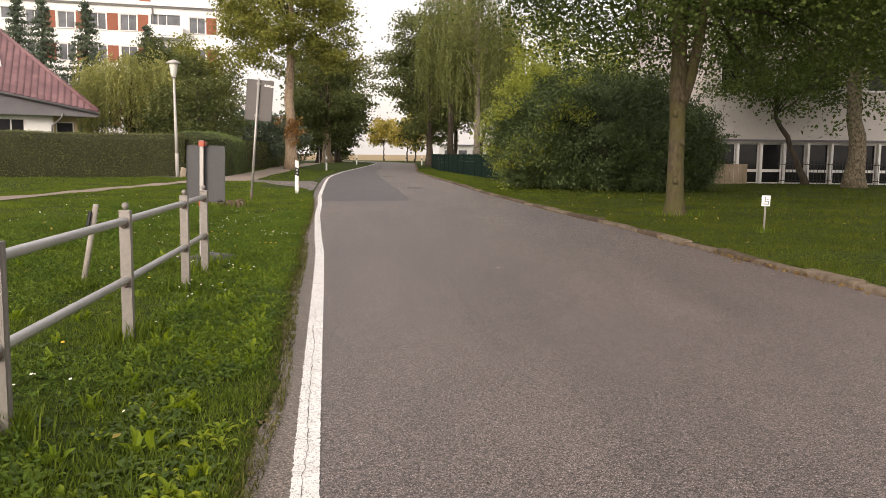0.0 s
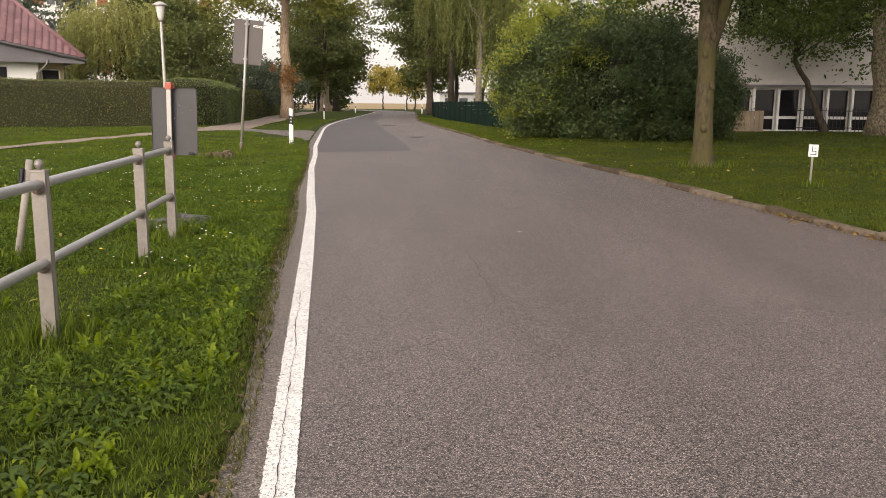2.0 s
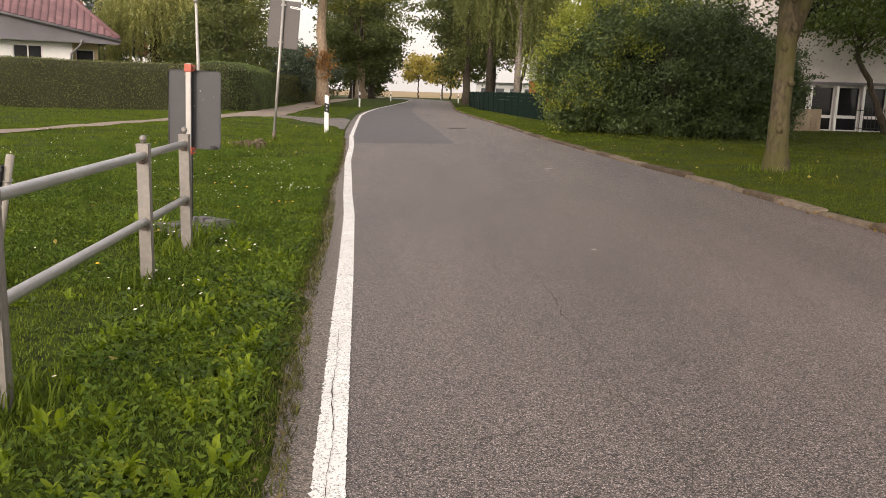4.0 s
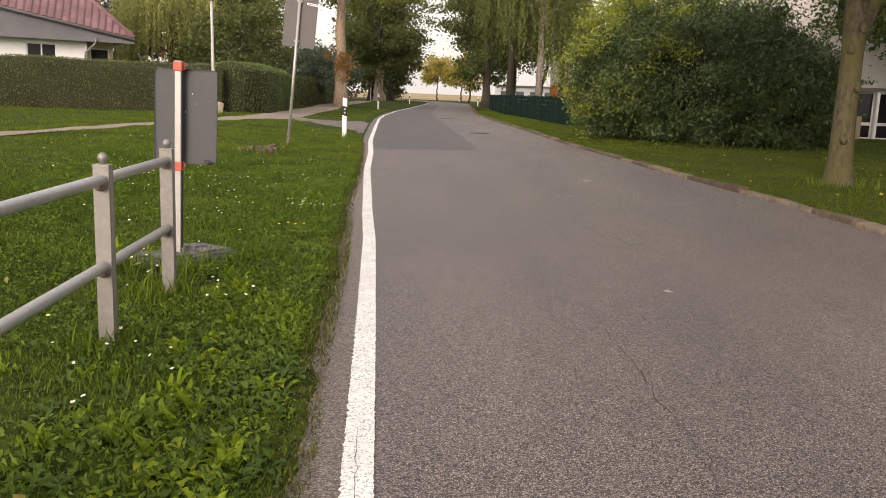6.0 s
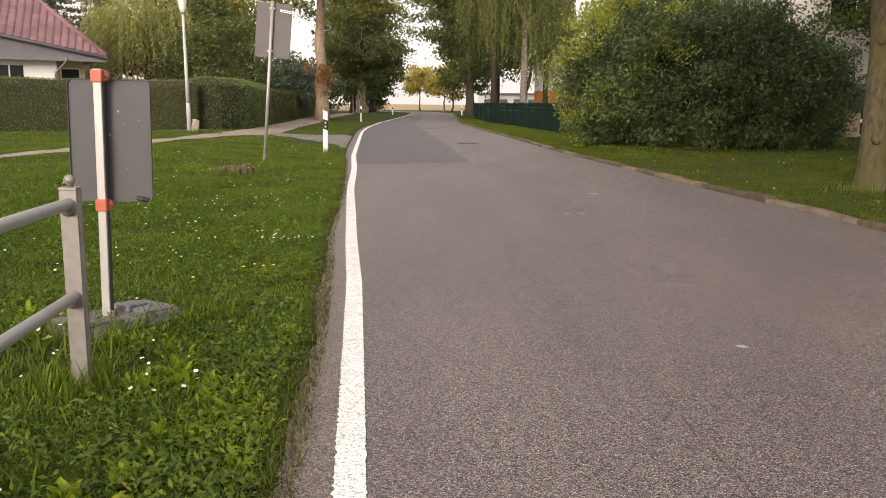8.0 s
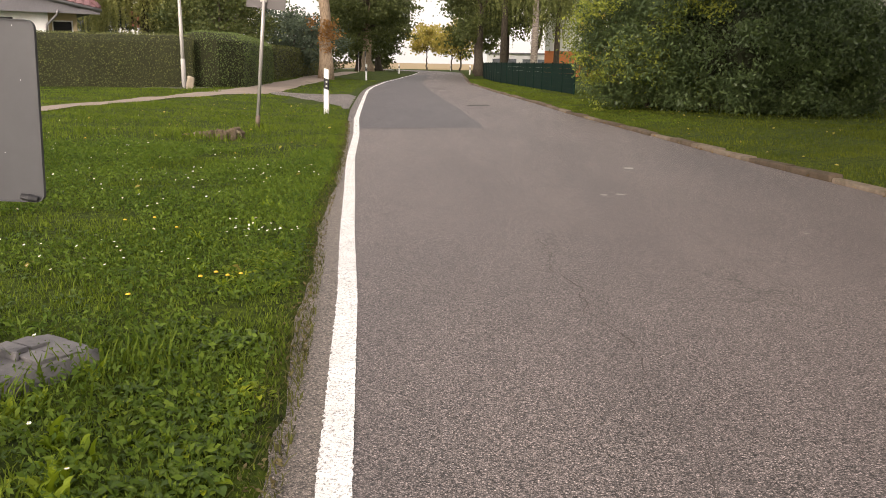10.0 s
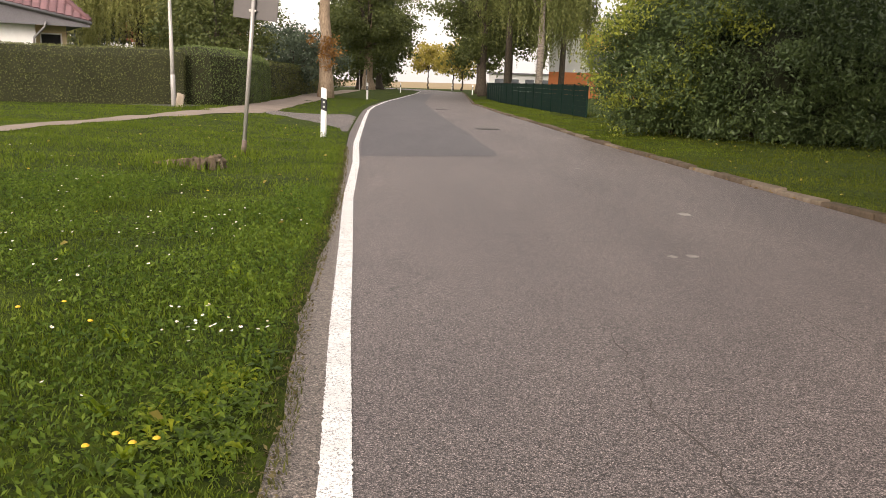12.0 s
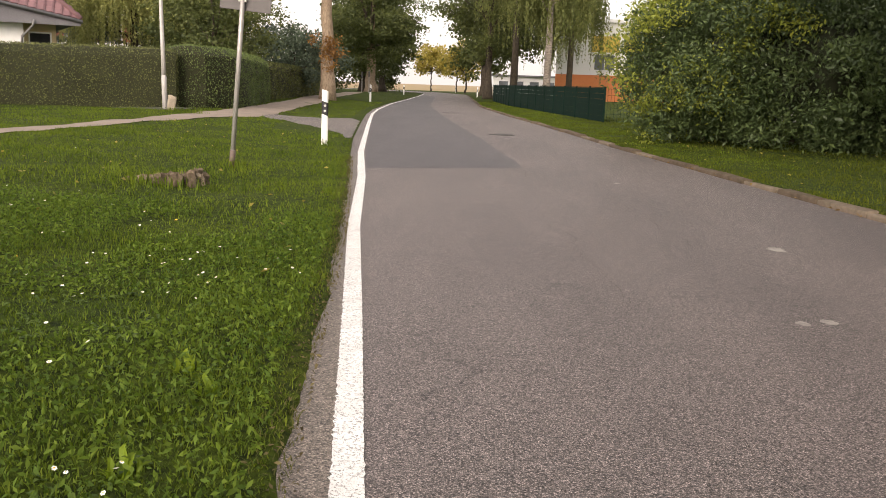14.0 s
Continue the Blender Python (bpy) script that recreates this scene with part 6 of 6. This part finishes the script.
def rosettes(name, label, spots, mat, seed):
    """Low rosettes of arching broad leaves. spots: x, y, leaf length, number of leaves."""
    g = np.random.default_rng(seed)
    C, LN, A = [], [], []
    for x, y, ln, n in spots:
        z = rough_z(x, y)
        a0 = g.random() * 6.28
        for k in range(n):
            C.append((x + g.normal() * 0.012, y + g.normal() * 0.012, z - 0.004))
            LN.append(ln * (0.6 + 0.6 * g.random()))
            A.append(a0 + 6.28 * k / n + g.normal() * 0.4)
    C, LN, A = np.array(C), np.array(LN)[:, None], np.array(A)
    n = len(C)
    d = np.stack([np.cos(A), np.sin(A), 0 * A], 1)
    s = np.stack([-np.sin(A), np.cos(A), 0 * A], 1)
    up = np.array([[0, 0, 1.0]])
    lift = (0.35 + 0.75 * g.random(n))[:, None]
    width = LN * (0.22 + 0.16 * g.random(n))[:, None]
    rows = []
    for f, w in ((0.0, 0.12), (0.3, 0.55), (0.6, 1.0), (0.85, 0.75), (1.0, 0.08)):
        mid = C + d * LN * (f - 0.2 * f * f) + up * LN * lift * (1.25 * f - 0.95 * f * f)
        rows += [mid - s * width * w * 0.5 + up * width * w * 0.16, mid, mid + s * width * w * 0.5 + up * width * w * 0.16]
    v = np.stack(rows, 1).reshape(-1, 3)
    quads = [(3 * r + c, 3 * r + c + 1, 3 * r + c + 4, 3 * r + c + 3) for r in range(4) for c in range(2)]
    idx = (np.arange(n, dtype=np.int32)[:, None, None] * 15 + np.array(quads, np.int32)[None]).reshape(-1)
    me = bpy.data.meshes.new(name)
    me.vertices.add(len(v))
    me.vertices.foreach_set("co", v.astype(np.float32).ravel())
    me.loops.add(len(idx))
    me.loops.foreach_set("vertex_index", idx)
    me.polygons.add(len(idx) // 4)
    me.polygons.foreach_set("loop_start", np.arange(0, len(idx), 4, dtype=np.int32))
    me.polygons.foreach_set("use_smooth", np.ones(len(idx) // 4, dtype=bool))
    me.update(calc_edges=True)
    me.materials.append(mat)
    return tagged(new(name, me), label, "weeds", kind="stuff")


def verge_rosettes():
    g = random.Random(58)
    near, lawn = [], []
    for k in range(1500):
        y = 1.8 + 10.5 * g.random() ** 1.15
        u = 0.06 + abs(g.gauss(0, 0.42))
        x = edge_x(y) - u
        if noise.noise((x * 1.4, y * 1.0, 4.0)) > -0.22 + 0.12 * (y > 9.5):
            (near if (u < 0.55 and noise.noise((x * 2.2, y * 1.6, 8.0)) > 0.12) or g.random() < 0.12 else lawn).append((x, y, g.uniform(0.04, 0.09), g.randint(5, 9)))
    for k in range(1500):
        y = 2.0 + 13.0 * g.random() ** 1.1
        x = edge_x(y) - 0.3 - 4.0 * g.random()
        if noise.noise((x * 0.9, y * 0.9, 21.0)) > 0.0:
            lawn.append((x, y, g.uniform(0.035, 0.075), g.randint(5, 8)))
    rosettes("broadleaf_weeds", "dense yellow-green dandelion and dock leaves along the road edge", near, WEED, 59)
    rosettes("lawn_weeds", "low dark green plantain and dock rosettes in the verge", lawn, HERB, 60)


verge_rosettes()


def leaf_blade(length, width, lift, seed):
    """One broad weed leaf that rises and arches over, as a small mesh."""
    g = random.Random(seed)
    bm = bmesh.new()
    rows = []
    n = 6
    for i in range(n + 1):
        f = i / n
        w = width * math.sin(math.pi * min(1, 0.12 + 0.88 * f) ** 0.8) * (1 if f < 0.98 else 0.15)
        y = length * (f - 0.22 * f * f)
        z = lift * length * (1.5 * f - 0.85 * f * f)
        jig = 0.12 * width * math.sin(9 * f + seed)
        rows.append([bm.verts.new((-w / 2 + jig, y, z + 0.18 * w)), bm.verts.new((0, y, z)), bm.verts.new((w / 2 + jig, y, z + 0.18 * w))])
    for a, b in zip(rows, rows[1:]):
        for k in range(2):
            bm.faces.new((a[k], a[k + 1], b[k + 1], b[k]))
    me = bpy.data.meshes.new("leaf")
    bm.to_mesh(me)
    bm.free()
    me.materials.append(WEED)
    return me


def build_weeds():
    g = random.Random(77)
    shapes = [leaf_blade(0.06 + 0.011 * i, 0.022 + 0.005 * (i % 3), 0.55 + 0.25 * (i % 3), i) for i in range(6)]
    kinds = []
    for k in range(6):
        t = thing("weed_plant", "leafy yellow-green weed clump in the verge", "weed", None, "weeds in the verge")
        for j in range(15):
            ob = new("leaf", shapes[g.randrange(6)])
            ob.parent = t
            ob.matrix_basis = pose(g.uniform(-0.05, 0.05), g.uniform(-0.05, 0.05), 0, g.uniform(-8, 30), g.uniform(-20, 20), g.uniform(0, 360)) @ Matrix.Scale(g.uniform(0.7, 1.25), 4)
        kinds.append(t)
    spots = []
    for k in range(170):
        y = 2.0 + (7.5 if k % 6 else 12) * g.random() ** 1.1
        u = 0.12 + 0.75 * g.random() if k < 135 else 0.9 + 2.0 * g.random()
        x = edge_x(y) - u
        spots.append((x, y, g.uniform(0.5, 0.95)))
    for i, (x, y, s) in enumerate(spots):
        m = pose(x, y, rough_z(x, y) - 0.01, 0, 0, g.uniform(0, 360)) @ Matrix.Scale(s, 4)
        if i < 6:
            kinds[i].matrix_basis = m
        else:
            c = copy_thing(kinds[i % 6], Matrix())
            c.matrix_basis = m


build_weeds()


def build_daisies():
    """Small white flower heads on thin stalks, in drifts."""
    g = np.random.default_rng(14)
    drifts = [(-2.1, 9.1, 0.5, 16), (-3.3, 13.6, 1.1, 34), (-4.6, 16.0, 1.6, 40), (-1.9, 6.2, 0.8, 12), (-2.6, 11.2, 0.7, 22), (-5.6, 12.5, 1.6, 26), (-2.5, 15.2, 0.7, 26), (-7.5, 18.5, 2.0, 30), (-1.5, 4.4, 0.5, 8), (-1.75, 12.3, 0.22, 24), (-1.45, 7.4, 0.3, 8), (-1.35, 8.6, 0.3, 9)]
    spots = np.concatenate([np.array([[a, b]]) + g.normal(size=(n, 2)) * r * 0.6 for a, b, r, n in drifts])
    bm = bmesh.new()
    yl = bmesh.new()
    for x, y in spots:
        if x > edge_x(y) - 0.1:
            continue
        z = rough_z(x, y)
        h = 0.07 + 0.05 * g.random()
        tilt = Vector((g.normal() * 0.25, g.normal() * 0.25 - 0.2, 1)).normalized()
        side = tilt.orthogonal().normalized()
        o = tilt.cross(side)
        c = Vector((x, y, z + h))
        r = 0.0072 + 0.0045 * g.random()
        vs = []
        for k in range(12):
            a = 2 * math.pi * k / 12
            vs.append(bm.verts.new(c + (side * math.cos(a) + o * math.sin(a)) * r * (1.0 if k % 2 else 0.72)))
        mid = bm.verts.new(c - tilt * 0.003)
        for k in range(12):
            bm.faces.new((mid, vs[k], vs[(k + 1) % 12]))
        eye = [yl.verts.new(c + tilt * 0.002 + (side * math.cos(a) + o * math.sin(a)) * r * 0.33) for a in (0, 1.05, 2.1, 3.14, 4.2, 5.24)]
        yl.faces.new(eye)
    heads = bmesh.new()
    for x, y in [(-1.55, 5.2), (-1.55, 11.02), (-1.63, 11.08), (-1.49, 11.06), (-1.68, 10.98), (-2.0, 7.9), (-2.7, 12.4), (-2.55, 12.55), (-2.3, 12.3), (-3.6, 15.1), (-4.4, 13.9), (-1.9, 10.6), (-5.2, 17.0), (-3.2, 16.6)]:
        c = Vector((x, y, rough_z(x, y) + 0.085))
        inner = [heads.verts.new(c + Vector((0.007 * math.cos(k * 0.785), 0.007 * math.sin(k * 0.785), 0.006))) for k in range(8)]
        outer = [heads.verts.new(c + Vector((0.013 * math.cos(k * 0.785), 0.013 * math.sin(k * 0.785), 0))) for k in range(8)]
        heads.faces.new(inner)
        for k in range(8):
            heads.faces.new((outer[k], outer[(k + 1) % 8], inner[(k + 1) % 8], inner[k]))
    tagged(finish("dandelions", heads, YELLOWPETAL), "few yellow dandelion heads in the verge", "flowers", kind="stuff")
    a = finish("daisies", bm, PETAL)
    tagged(a, "scattered small white daisies in the grass", "flowers", kind="stuff")
    b = part("flower_eyes", yl, YELLOWPETAL, a)
    return a


build_daisies()


def build_litter():
    """Fallen leaves: dry ones in the gutter by the kerb, a few yellow ones on the grass."""
    g = np.random.default_rng(15)
    n = 420
    y = 7 + 40 * g.random(n) ** 1.5
    y = np.where(g.random(n) < 0.55, 9.5 + g.normal(size=n) * 1.2, y)
    x = np.interp(y, KERB_Y, KERB_X) - np.abs(g.normal(size=n)) * 0.10 + 0.02
    p = np.stack([x, y, 0.012 + 0.02 * g.random(n)], 1)
    tagged(leaf_mesh("gutter_leaves", p, 0.055, DRYLEAF, g, None, 0.6, 1.4), "dry brown leaves gathered along the kerb", "leaf litter", kind="stuff")
    n = 260
    y = 2.5 + 30 * g.random(n)
    left = g.random(n) < 0.45
    x = np.where(left, np.interp(y, EDGE_Y, EDGE_X) - 0.2 - 4 * g.random(n), np.interp(y, KERB_Y, KERB_X) + 0.2 + 5 * g.random(n))
    p = np.array([(a, b, rough_z(a, b) + 0.06) for a, b in zip(x, y)])
    tagged(leaf_mesh("fallen_leaves", p, 0.05, LEAF_AUTUMN, g, None, 0.7, 1.2), "single yellow fallen leaves lying on the grass", "leaf litter", kind="stuff")
    n = 2200
    y = 2 + 22 * g.random(n)
    x = np.interp(y, EDGE_Y, EDGE_X) + np.clip(0.01 + g.normal(size=n) * 0.05, -0.2, 0.07)
    p = np.stack([x, y, 0.012 + 0.012 * g.random(n)], 1)
    tagged(leaf_mesh("edge_debris", p, 0.026, SOILCRUMB, g, None, 0.45, 0.9), "dry stalks and crumbs along the broken road edge", "leaf litter", kind="stuff")


build_litter()


# ---- kerb stones ----
def build_kerb():
    t = thing("kerb", "row of worn concrete kerb stones along the lawn", "kerb", pose(kerb_x(10), 10, 0), kind="structure")
    base = Vector((kerb_x(10), 10, 0))
    g = random.Random(5)
    meshes = []
    for k in range(5):
        bm = box(bmesh.new(), (0.01, 0, 0), (0.17, 0.95, 0.20), None, 0.026)
        for v in bm.verts:
            v.co += Vector((0.012, 0.02, 0.016)) * noise.noise(v.co * 7 + Vector((k * 3.0, 0, 0)))
        me = bpy.data.meshes.new("kerb_stone")
        bm.to_mesh(me)
        bm.free()
        me.materials.append(KERBSTONE)
        meshes.append(me)
    y = -3.0
    while y < 118:
        dx, dy = kerb_x(y + 0.5) - kerb_x(y - 0.5), 1.0
        a = -math.degrees(math.atan2(dx, dy))
        ob = new("kerb_stone", meshes[g.randrange(5)])
        ob.parent = t
        ob.matrix_basis = Matrix.Translation(-base) @ pose(kerb_x(y), y, -0.045 + g.uniform(-0.018, 0.018), g.uniform(-0.9, 0.9), g.uniform(-2, 2), a + g.uniform(-0.8, 0.8))
        y += 1.0 * math.cos(math.radians(a))


build_kerb()
